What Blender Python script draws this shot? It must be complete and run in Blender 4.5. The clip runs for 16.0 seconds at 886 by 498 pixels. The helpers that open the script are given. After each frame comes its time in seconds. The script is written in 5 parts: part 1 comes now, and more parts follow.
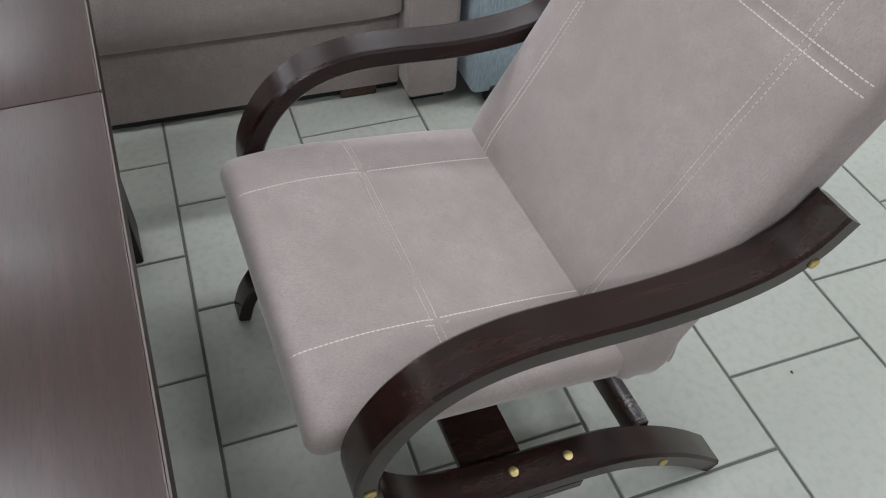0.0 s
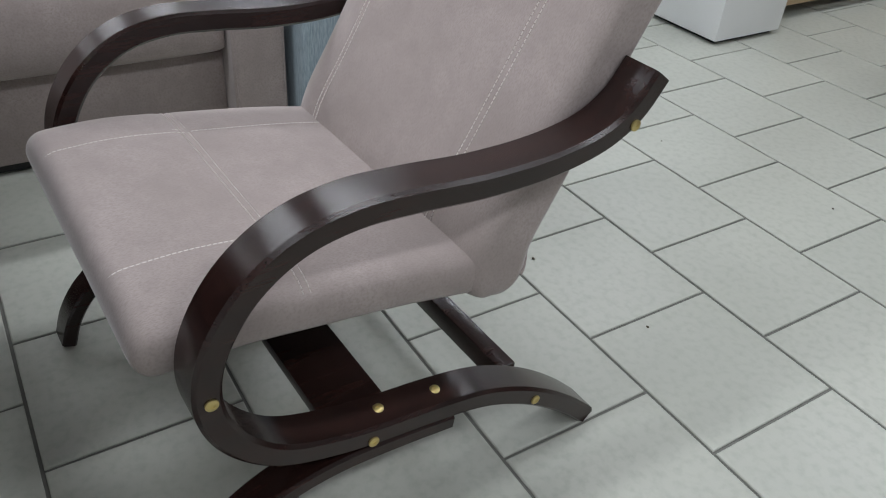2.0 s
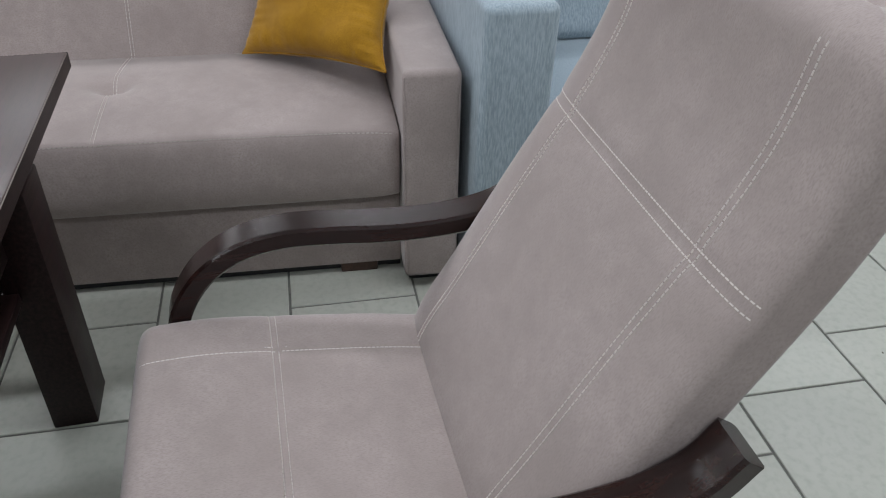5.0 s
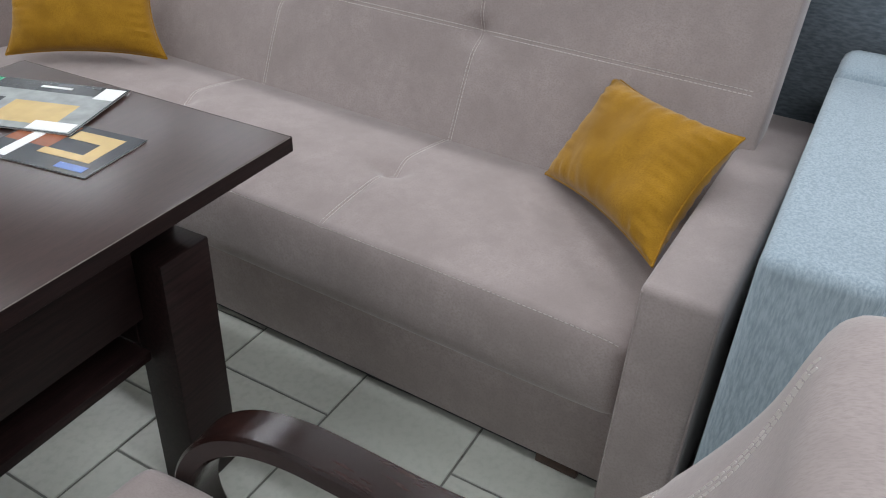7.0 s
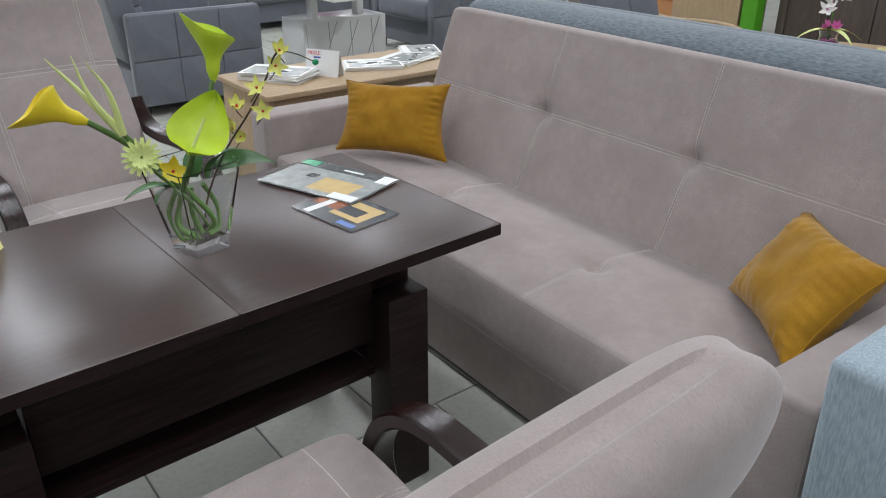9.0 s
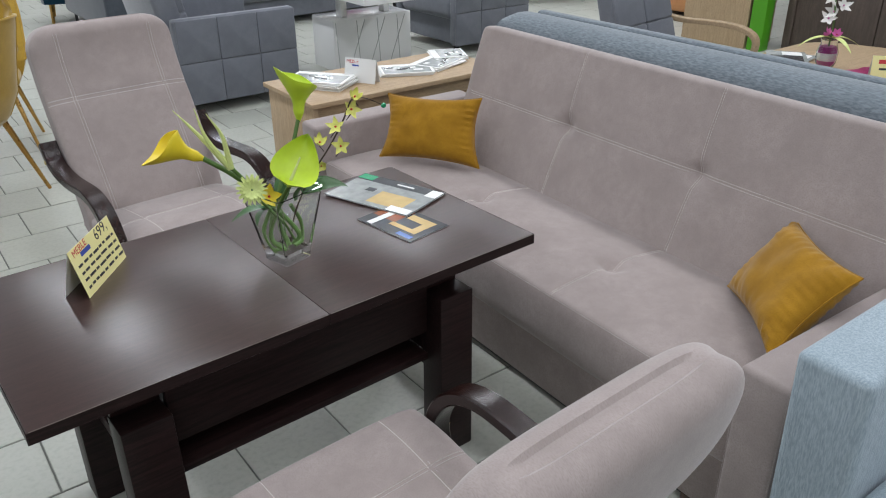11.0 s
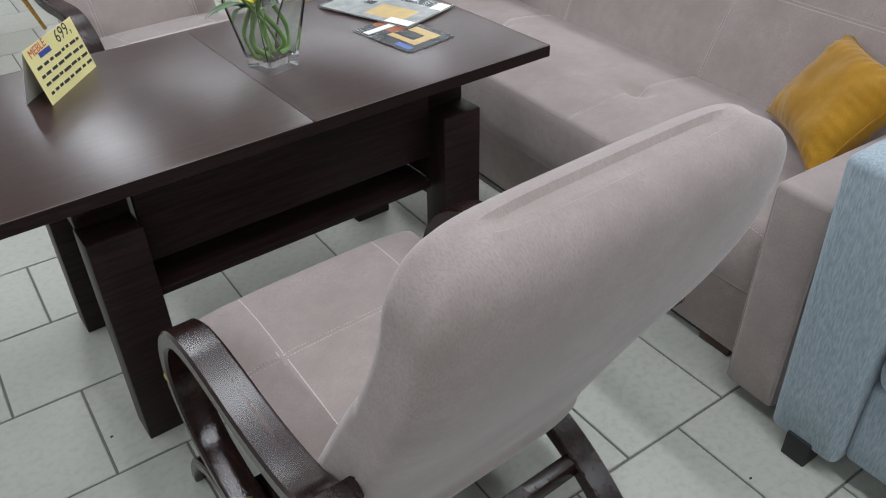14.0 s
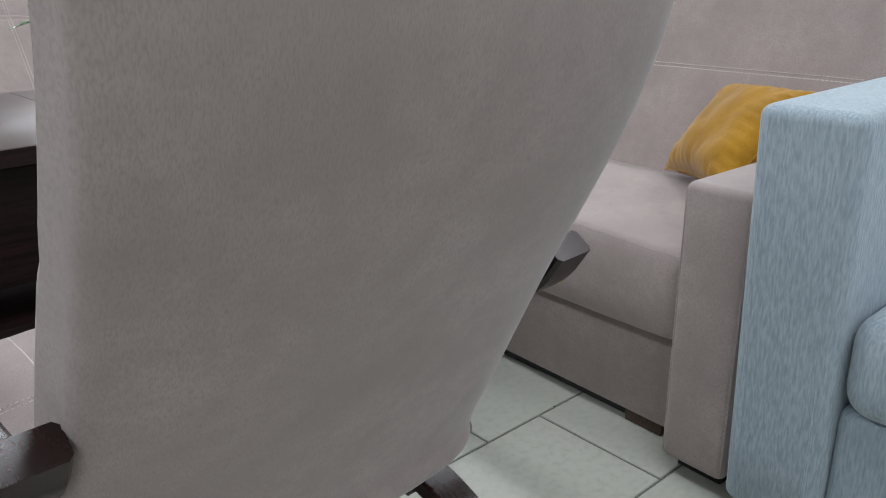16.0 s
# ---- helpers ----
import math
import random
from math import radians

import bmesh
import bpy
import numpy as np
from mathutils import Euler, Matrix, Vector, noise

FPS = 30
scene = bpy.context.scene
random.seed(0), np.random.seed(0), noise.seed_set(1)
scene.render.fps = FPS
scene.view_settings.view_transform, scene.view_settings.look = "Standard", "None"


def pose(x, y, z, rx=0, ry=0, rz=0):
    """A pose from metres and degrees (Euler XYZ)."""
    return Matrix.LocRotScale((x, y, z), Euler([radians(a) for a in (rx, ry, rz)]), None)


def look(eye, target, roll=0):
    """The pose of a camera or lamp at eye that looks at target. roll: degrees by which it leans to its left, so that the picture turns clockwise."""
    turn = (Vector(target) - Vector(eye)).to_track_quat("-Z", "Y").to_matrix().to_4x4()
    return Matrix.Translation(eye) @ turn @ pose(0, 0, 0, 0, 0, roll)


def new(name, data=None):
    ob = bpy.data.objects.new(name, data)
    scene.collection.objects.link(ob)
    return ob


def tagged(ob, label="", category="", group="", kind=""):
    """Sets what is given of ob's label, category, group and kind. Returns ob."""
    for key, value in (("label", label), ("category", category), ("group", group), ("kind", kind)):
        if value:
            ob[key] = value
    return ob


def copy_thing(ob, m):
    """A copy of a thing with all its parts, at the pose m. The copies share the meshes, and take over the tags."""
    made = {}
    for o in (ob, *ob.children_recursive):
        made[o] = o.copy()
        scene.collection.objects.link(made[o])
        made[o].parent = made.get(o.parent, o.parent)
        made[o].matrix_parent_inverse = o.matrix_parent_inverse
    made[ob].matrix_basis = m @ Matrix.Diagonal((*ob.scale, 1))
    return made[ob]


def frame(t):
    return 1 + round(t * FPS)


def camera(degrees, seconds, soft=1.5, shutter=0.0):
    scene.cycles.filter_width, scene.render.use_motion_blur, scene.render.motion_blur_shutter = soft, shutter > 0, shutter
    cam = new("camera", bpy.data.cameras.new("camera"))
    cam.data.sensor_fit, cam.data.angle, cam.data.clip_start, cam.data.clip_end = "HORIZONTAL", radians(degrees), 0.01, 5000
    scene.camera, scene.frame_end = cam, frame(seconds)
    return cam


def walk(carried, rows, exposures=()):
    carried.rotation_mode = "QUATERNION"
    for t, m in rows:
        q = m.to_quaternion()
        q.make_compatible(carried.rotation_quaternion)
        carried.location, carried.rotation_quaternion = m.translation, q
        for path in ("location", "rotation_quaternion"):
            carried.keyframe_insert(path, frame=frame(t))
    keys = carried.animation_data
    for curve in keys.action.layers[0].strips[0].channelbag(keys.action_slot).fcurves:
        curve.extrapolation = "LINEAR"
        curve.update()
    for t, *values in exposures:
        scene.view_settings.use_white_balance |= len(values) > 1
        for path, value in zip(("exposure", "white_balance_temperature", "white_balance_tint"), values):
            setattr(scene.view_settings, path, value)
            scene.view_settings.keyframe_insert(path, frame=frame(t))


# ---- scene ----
cam = camera(59.0, 16.0, soft=1.1)

# The plan below is drawn on a grid of 0.33 to a tile; the tiles are 30 cm.
SIZE = 0.91

PATH = [
    (0, (-1.61, -0.104, 1.319), (-0.353, -0.607, -0.153), 3.2),
    (0.5, (-1.686, -0.168, 1.241), (-0.336, -0.719, -0.128), 3.9),
    (1, (-1.726, -0.175, 1.155), (-0.311, -0.742, -0.14), 2.7),
    (1.5, (-1.751, -0.168, 1.069), (-0.295, -0.763, -0.166), 1.6),
    (2, (-1.8, -0.064, 1.046), (-0.457, -0.979, -0.12), 4.6),
    (2.5, (-1.836, 0.059, 1.063), (-0.703, -1.115, -0.094), 7.7),
    (3, (-1.808, 0.061, 1.079), (-0.677, -1.124, -0.069), 7.2),
    (3.5, (-1.722, -0.046, 1.097), (-0.496, -1.129, -0.054), 4.7),
    (4, (-1.659, -0.213, 1.175), (-0.249, -1.097, 0.065), 3.5),
    (4.2, (-1.659, -0.242, 1.246), (-0.187, -1.007, 0.129), 2.5),
    (6.5, (-1.246, -0.766, 1.324), (0.319, -0.304, 0.168), 3.4),
    (7, (-1.054, -0.834, 1.349), (0.428, -0.057, 0.253), 3.2),
    (7.5, (-0.928, -0.91, 1.39), (0.481, 0.115, 0.409), 3.6),
    (8, (-0.907, -1.057, 1.45), (0.322, 0.236, 0.547), 1.5),
    (8.5, (-1.013, -1.19, 1.47), (0.09, 0.246, 0.62), 1.5),
    (9, (-1.208, -1.261, 1.472), (-0.098, 0.168, 0.619), 0.2),
    (11.5, (-1.497, -1.529, 1.759), (-0.435, -0.1, 0.848), -0.4),
    (12, (-1.554, -1.622, 1.779), (-0.472, -0.116, 1.031), -0.8),
    (12.5, (-1.565, -1.641, 1.782), (-0.485, -0.111, 1.081), -0.8),
    (13, (-1.535, -1.592, 1.772), (-0.471, -0.086, 0.998), -0.6),
    (13.5, (-1.434, -1.485, 1.645), (-0.463, -0.092, 0.588), -1.0),
    (14, (-1.35, -1.409, 1.471), (-0.438, -0.065, 0.304), -1.3),
    (14.5, (-1.347, -1.366, 1.259), (-0.371, 0.029, 0.21), -1.3),
    (15, (-1.407, -1.419, 1.141), (-0.245, 0.051, 0.441), -1.2),
    (15.5, (-1.371, -1.434, 1.112), (-0.128, 0.004, 0.489), -1.1),
    (16, (-1.207, -1.381, 0.973), (0.033, 0.039, 0.306), -0.8),
]
walk(cam, [(t, look(Vector(eye) * SIZE, Vector(target) * SIZE, roll)) for t, eye, target, roll in PATH], [(0, 0.06), (1, 0.04), (1.5, 0.08), (2, 0.0), (2.5, -0.24), (3, -0.26), (3.5, -0.18), (4, -0.14), (6.5, -0.12), (7, -0.06), (7.5, -0.16), (8.5, -0.10), (9, -0.16), (11.5, -0.06), (12, -0.05), (12.5, -0.22), (13, -0.24), (13.5, -0.12), (14, -0.04), (15, 0.0), (16, 0.13)])

# ---- light: shop ceiling with rows of fluorescent fittings ----
world = bpy.data.worlds.new("world")
scene.world = world
world.use_nodes = True
world.node_tree.nodes["Background"].inputs[0].default_value = (0.80, 0.86, 0.92, 1)
world.node_tree.nodes["Background"].inputs[1].default_value = 0.02
CEIL = 3.3
LAMPS = [(x, y) for y in (-4.2, -1.7, 0.8, 3.3, 5.5, 7.7, 9.9, 12.4, 15.4) for x in (-3.2, -0.6, 2.0, 4.8, 7.4)]
LAMP_WATTS = 28.6 * SIZE**2


# ---- materials ----
def nodes_of(name):
    m = bpy.data.materials.new(name)
    m.use_nodes = True
    return m, m.node_tree.nodes, m.node_tree.links, m.node_tree.nodes["Principled BSDF"]


def mix_colour(n, l, fac, a, b):
    x = n.new("ShaderNodeMix")
    x.data_type = "RGBA"
    for sock, v in ((0, fac), (6, a), (7, b)):
        if isinstance(v, bpy.types.NodeSocket):
            l.new(v, x.inputs[sock])
        else:
            x.inputs[sock].default_value = v if sock == 0 else (*v, 1)
    return x.outputs[2]


def noise_of(n, l, coord, scale, detail=3.0, stretch=(1, 1, 1)):
    mp = n.new("ShaderNodeMapping")
    mp.inputs["Scale"].default_value = stretch
    l.new(coord, mp.inputs["Vector"])
    t = n.new("ShaderNodeTexNoise")
    t.inputs["Scale"].default_value, t.inputs["Detail"].default_value = scale, detail
    l.new(mp.outputs[0], t.inputs["Vector"])
    return t.outputs[0]


def ramp(n, l, fac, lo, hi):
    r = n.new("ShaderNodeMapRange")
    r.inputs[1].default_value, r.inputs[2].default_value = lo, hi
    l.new(fac, r.inputs[0])
    return r.outputs[0]


def bump(n, l, p, height, strength, dist):
    b = n.new("ShaderNodeBump")
    b.inputs["Strength"].default_value, b.inputs["Distance"].default_value = strength, dist
    l.new(height, b.inputs["Height"])
    l.new(b.outputs[0], p.inputs["Normal"])


def fabric(name, colour, second=None, weave=900.0, cloud=7.0, rough=0.92, sheen=0.35, depth=0.10):
    """Upholstery cloth: soft clouds of nap, a fine thread grain and a little sheen."""
    m, n, l, p = nodes_of(name)
    second = second or tuple(c * 0.84 for c in colour)
    c = n.new("ShaderNodeTexCoord").outputs["Object"]
    cl = ramp(n, l, noise_of(n, l, c, cloud, 4), 0.35, 0.68)
    base = mix_colour(n, l, cl, colour, second)
    mid = ramp(n, l, noise_of(n, l, c, cloud * 5, 5), 0.40, 0.75)
    half = n.new("ShaderNodeMath")
    half.operation = "MULTIPLY"
    half.inputs[1].default_value = 0.45
    l.new(mid, half.inputs[0])
    base = mix_colour(n, l, half.outputs[0], base, tuple(x * 0.88 for x in second))
    fine = noise_of(n, l, c, weave * 0.8, 2, (1, 0.3, 0.3))
    dark = tuple(x * 0.86 for x in second)
    col = mix_colour(n, l, ramp(n, l, fine, 0.42, 0.85), base, dark)
    l.new(col, p.inputs["Base Color"])
    p.inputs["Roughness"].default_value = rough
    p.inputs["Sheen Weight"].default_value, p.inputs["Sheen Roughness"].default_value = sheen, 0.4
    p.inputs["Specular IOR Level"].default_value = 0.2
    bump(n, l, p, noise_of(n, l, c, weave * 0.8, 2, (1, 0.5, 0.5)), depth, 0.001)
    return m


def chenille(name, colour, second, run=(1, 1, 0.16), scale=260, relief=0.6):
    """Thick ribbed yarn that runs along one way, with pale and dark threads side by side."""
    m, n, l, p = nodes_of(name)
    c = n.new("ShaderNodeTexCoord").outputs["Object"]
    yarn = noise_of(n, l, c, scale, 3, run)
    base = mix_colour(n, l, ramp(n, l, yarn, 0.34, 0.66), second, colour)
    worn = ramp(n, l, noise_of(n, l, c, 6, 4), 0.42, 0.72)
    half = n.new("ShaderNodeMath")
    half.operation = "MULTIPLY"
    half.inputs[1].default_value = 0.4
    l.new(worn, half.inputs[0])
    l.new(mix_colour(n, l, half.outputs[0], base, second), p.inputs["Base Color"])
    p.inputs["Roughness"].default_value, p.inputs["Specular IOR Level"].default_value = 0.95, 0.15
    p.inputs["Sheen Weight"].default_value, p.inputs["Sheen Roughness"].default_value = 0.3, 0.4
    bump(n, l, p, yarn, relief, 0.0015)
    return m


def wood(name, light, dark, grain=(1, 14, 14), rough=0.4, scale=5.0, coat=0.0, lift=0.12, spec=0.5, wear=0.08):
    m, n, l, p = nodes_of(name)
    c = n.new("ShaderNodeTexCoord").outputs["Object"]
    g = noise_of(n, l, c, scale, 6, grain)
    pores = noise_of(n, l, c, scale * 7, 3, grain)
    col = mix_colour(n, l, ramp(n, l, g, 0.3, 0.7), light, dark)
    col = mix_colour(n, l, ramp(n, l, pores, 0.5, 0.75), col, tuple(x * 0.7 for x in dark))
    l.new(col, p.inputs["Base Color"])
    l.new(ramp_to(n, l, noise_of(n, l, c, 9, 3), rough - wear * 0.6, rough + wear), p.inputs["Roughness"])
    p.inputs["Specular IOR Level"].default_value = spec
    p.inputs["Coat Weight"].default_value, p.inputs["Coat Roughness"].default_value = coat, 0.22
    if lift:
        bump(n, l, p, pores, lift, 0.001)
    return m


def ramp_to(n, l, fac, lo, hi):
    r = n.new("ShaderNodeMapRange")
    r.inputs[3].default_value, r.inputs[4].default_value = lo, hi
    l.new(fac, r.inputs[0])
    return r.outputs[0]


def plain(name, colour, rough=0.5, metal=0.0, coat=0.0, vary=0.08, scale=12.0, spec=0.5):
    m, n, l, p = nodes_of(name)
    c = n.new("ShaderNodeTexCoord").outputs["Object"]
    k = noise_of(n, l, c, scale, 4)
    l.new(mix_colour(n, l, k, tuple(x * (1 - vary) for x in colour), tuple(min(1, x * (1 + vary)) for x in colour)), p.inputs["Base Color"])
    l.new(ramp_to(n, l, noise_of(n, l, c, scale * 4, 3), max(0.02, rough - 0.05), rough + 0.06), p.inputs["Roughness"])
    p.inputs["Metallic"].default_value, p.inputs["Coat Weight"].default_value = metal, coat
    p.inputs["Specular IOR Level"].default_value = spec
    return m


def glass(name, tint=(0.97, 1, 0.99), ior=1.52):
    m, n, l, p = nodes_of(name)
    p.inputs["Base Color"].default_value = (*tint, 1)
    p.inputs["Transmission Weight"].default_value, p.inputs["Roughness"].default_value, p.inputs["IOR"].default_value = 1, 0.015, ior
    return m


def tile_material():
    m, n, l, p = nodes_of("floor_tile")
    c = n.new("ShaderNodeNewGeometry").outputs["Position"]
    rnd = n.new("ShaderNodeObjectInfo").outputs["Random"]
    isl = n.new("ShaderNodeNewGeometry").outputs["Random Per Island"]
    a = mix_colour(n, l, ramp(n, l, noise_of(n, l, c, 2.6, 4), 0.3, 0.7), (0.485, 0.492, 0.438), (0.430, 0.438, 0.388))
    a = mix_colour(n, l, ramp(n, l, noise_of(n, l, c, 60, 3), 0.45, 0.9), a, (0.36, 0.37, 0.32))
    k = n.new("ShaderNodeMath")
    k.operation = "ADD"
    l.new(rnd, k.inputs[0])
    l.new(isl, k.inputs[1])
    w = n.new("ShaderNodeMath")
    w.operation = "FRACT"
    l.new(k.outputs[0], w.inputs[0])
    a = mix_colour(n, l, ramp_to(n, l, w.outputs[0], 0.0, 0.22), a, (0.40, 0.42, 0.37))
    l.new(a, p.inputs["Base Color"])
    l.new(ramp_to(n, l, noise_of(n, l, c, 5, 4), 0.30, 0.48), p.inputs["Roughness"])
    p.inputs["Specular IOR Level"].default_value = 0.35
    bump(n, l, p, noise_of(n, l, c, 240, 3), 0.10, 0.001)
    return m


M = {
    "tile": tile_material(),
    "grout": plain("grout", (0.15, 0.15, 0.135), 0.9, scale=30, vary=0.3),
    "wall": plain("wall_paint", (0.50, 0.51, 0.51), 0.8, scale=3, vary=0.04),
    "ceiling": plain("ceiling_paint", (0.24, 0.24, 0.24), 0.9, scale=3, vary=0.03),
    "beige": fabric("beige_fabric", (0.402, 0.340, 0.324), (0.330, 0.277, 0.262)),
    "beige_back": fabric("beige_plain_fabric", (0.345, 0.285, 0.26), (0.30, 0.25, 0.225), cloud=4.0),
    "thread": plain("thread", (0.66, 0.61, 0.58), 0.8),
    "bent": wood("bent_plywood", (0.029, 0.0118, 0.0095), (0.012, 0.0054, 0.0047), (14, 1.2, 14), 0.25, 5, 0.22, 0.003, 0.32, 0.02),
    "wenge": wood("wenge_board", (0.027, 0.0130, 0.0125), (0.0075, 0.0037, 0.0036), (1.2, 22, 22), 0.42, 6, 0.0, 0.10, 0.22),
    "wenge_top": wood("wenge_top", (0.052, 0.0255, 0.0215), (0.037, 0.0180, 0.0152), (1.2, 14, 14), 0.33, 6, 0.0, 0.0, 0.72, 0.012),
    "edge": plain("worn_edge", (0.13, 0.105, 0.09), 0.6),
    "brass": plain("brass", (0.62, 0.50, 0.22), 0.35, 1.0),
    "black": plain("black_plastic", (0.012, 0.012, 0.013), 0.55),
    "brown_foot": wood("dark_foot", (0.07, 0.035, 0.022), (0.04, 0.02, 0.014)),
    "mustard": fabric("mustard_velvet", (0.40, 0.205, 0.016), (0.28, 0.138, 0.009), cloud=9, sheen=0.25, depth=0.15),
    "blue": chenille("light_blue_chenille", (0.40, 0.475, 0.525), (0.27, 0.335, 0.38)),
    "blue_grey": chenille("blue_grey_melange", (0.225, 0.258, 0.285), (0.130, 0.155, 0.178), (1, 0.3, 1), 170, 0.3),
    "grey": fabric("grey_fabric", (0.185, 0.195, 0.222), (0.148, 0.157, 0.18), cloud=5),
    "grey_dark": fabric("dark_grey_fabric", (0.075, 0.085, 0.10), (0.058, 0.066, 0.08)),
    "petrol": fabric("petrol_velvet", (0.012, 0.055, 0.095), (0.008, 0.036, 0.064), sheen=0.5),
    "taupe": fabric("taupe_plush", (0.19, 0.165, 0.15), (0.12, 0.10, 0.09), cloud=14),
    "brown_sofa": fabric("brown_suede", (0.105, 0.078, 0.072), (0.080, 0.060, 0.056)),
    "sand": fabric("sand_fabric", (0.50, 0.46, 0.41), (0.42, 0.38, 0.34)),
    "orange": fabric("peach_leather", (0.62, 0.31, 0.14), (0.52, 0.25, 0.11), depth=0.08),
    "yellow": fabric("yellow_velvet", (0.46, 0.29, 0.045), (0.36, 0.22, 0.03), sheen=0.5),
    "magenta": fabric("magenta_fabric", (0.36, 0.018, 0.20), (0.28, 0.012, 0.15)),
    "pinkcloth": fabric("pink_cloth", (0.60, 0.02, 0.20), (0.48, 0.015, 0.15)),
    "redcloth": fabric("red_cloth", (0.45, 0.03, 0.04), (0.36, 0.02, 0.03)),
    "cream": fabric("cream_knit", (0.70, 0.67, 0.56), (0.60, 0.57, 0.47), weave=300, depth=0.6),
    "white": plain("white_lacquer", (0.80, 0.80, 0.80), 0.18, coat=0.5, vary=0.02),
    "white_matt": plain("white_board", (0.76, 0.77, 0.78), 0.5, vary=0.03),
    "oak": wood("oak_board", (0.50, 0.36, 0.22), (0.38, 0.265, 0.155), (1.2, 12, 12), 0.5),
    "oak_up": wood("oak_upright", (0.52, 0.38, 0.235), (0.42, 0.295, 0.175), (12, 12, 1.2), 0.5),
    "brown_oak": wood("brown_oak", (0.098, 0.070, 0.055), (0.062, 0.044, 0.035), (12, 12, 1.2), 0.5),
    "gold": plain("gold_metal", (0.50, 0.29, 0.09), 0.28, 1.0),
    "chrome": plain("chrome", (0.75, 0.76, 0.78), 0.15, 1.0),
    "green": plain("green_paint", (0.085, 0.36, 0.012), 0.5),
    "glass": glass("clear_glass"),
    "darkglass": plain("dark_glass", (0.012, 0.012, 0.014), 0.06, coat=0.3),
    "lime": plain("lime_petal", (0.50, 0.66, 0.035), 0.45, vary=0.2, scale=30),
    "lime_pale": plain("pale_petal", (0.66, 0.74, 0.28), 0.5, vary=0.15, scale=40),
    "orchid": plain("orchid_petal", (0.66, 0.66, 0.16), 0.5, vary=0.3, scale=60),
    "petal": plain("yellow_petal", (0.80, 0.62, 0.025), 0.45, vary=0.15, scale=30),
    "stem": plain("green_stem", (0.085, 0.17, 0.035), 0.45, vary=0.3, scale=40),
    "leaf": plain("dark_leaf", (0.030, 0.105, 0.018), 0.4, vary=0.35, scale=60),
    "twig": plain("brown_twig", (0.05, 0.035, 0.02), 0.7),
    "pinkp": plain("pink_petal", (0.62, 0.13, 0.38), 0.5, vary=0.2, scale=50),
    "redp": plain("red_petal", (0.50, 0.01, 0.02), 0.5, vary=0.2, scale=50),
    "whitep": plain("white_petal", (0.82, 0.80, 0.76), 0.5),
    "bluep": plain("blue_petal", (0.03, 0.03, 0.45), 0.5),
    "lilac": plain("lilac_twigs", (0.42, 0.32, 0.38), 0.7),
    "paper": plain("paper", (0.80, 0.80, 0.78), 0.5, vary=0.03),
    "paper_y": plain("yellow_card", (0.85, 0.78, 0.36), 0.5, vary=0.04),
    "ink_red": plain("red_ink", (0.55, 0.03, 0.04), 0.5),
    "ink_blue": plain("blue_ink", (0.04, 0.07, 0.35), 0.5),
    "ink": plain("black_ink", (0.03, 0.03, 0.035), 0.5),
    "print_dark": plain("dark_print", (0.06, 0.065, 0.07), 0.18, vary=0.2),
    "print_grey": plain("grey_print", (0.34, 0.36, 0.35), 0.16, vary=0.5, scale=25),
    "print_tan": plain("tan_print", (0.62, 0.45, 0.20), 0.18, vary=0.2, scale=25),
    "print_rust": plain("rust_print", (0.28, 0.09, 0.04), 0.2, vary=0.3, scale=25),
    "print_green": plain("green_print", (0.02, 0.32, 0.14), 0.25),
    "print_sky": plain("sky_print", (0.10, 0.18, 0.48), 0.25),
    "violet": plain("violet_print", (0.16, 0.05, 0.32), 0.35),
}


# ---- building helpers ----
def mesh_of(bm, name, mat, smooth=True):
    bmesh.ops.recalc_face_normals(bm, faces=bm.faces)
    me = bpy.data.meshes.new(name)
    bm.to_mesh(me)
    bm.free()
    me.materials.append(M[mat] if isinstance(mat, str) else mat)
    if smooth:
        me.polygons.foreach_set("use_smooth", [True] * len(me.polygons))
        me.set_sharp_from_angle(angle=radians(38))
    return me


def part(name, bm, mat, parent, label="", smooth=True):
    ob = new(name, mesh_of(bm, name, mat, smooth))
    ob.parent = parent
    return tagged(ob, label) if label else ob


def thing(name, label, category, m=None, group="", kind=""):
    ob = new(name)
    ob.empty_display_size = 0.1
    if m is not None:
        ob.matrix_basis = m
    return tagged(ob, label, category, group, kind)


def solid(name, bm, mat, label, category, m=None, group="", kind="", smooth=True):
    ob = new(name, mesh_of(bm, name, mat, smooth))
    if m is not None:
        ob.matrix_basis = m
    return tagged(ob, label, category, group, kind)


def box(x0, x1, y0, y1, z0, z1, r=0.004, seg=2, bm=None):
    bm = bm or bmesh.new()
    m = Matrix.LocRotScale(((x0 + x1) / 2, (y0 + y1) / 2, (z0 + z1) / 2), None, (x1 - x0, y1 - y0, z1 - z0))
    got = bmesh.ops.create_cube(bm, size=1, matrix=m)
    if r > 0:
        ed = list({e for v in got["verts"] for e in v.link_edges})
        bmesh.ops.bevel(bm, geom=ed, offset=r, segments=seg, profile=0.5, affect="EDGES", clamp_overlap=True)
    return bm


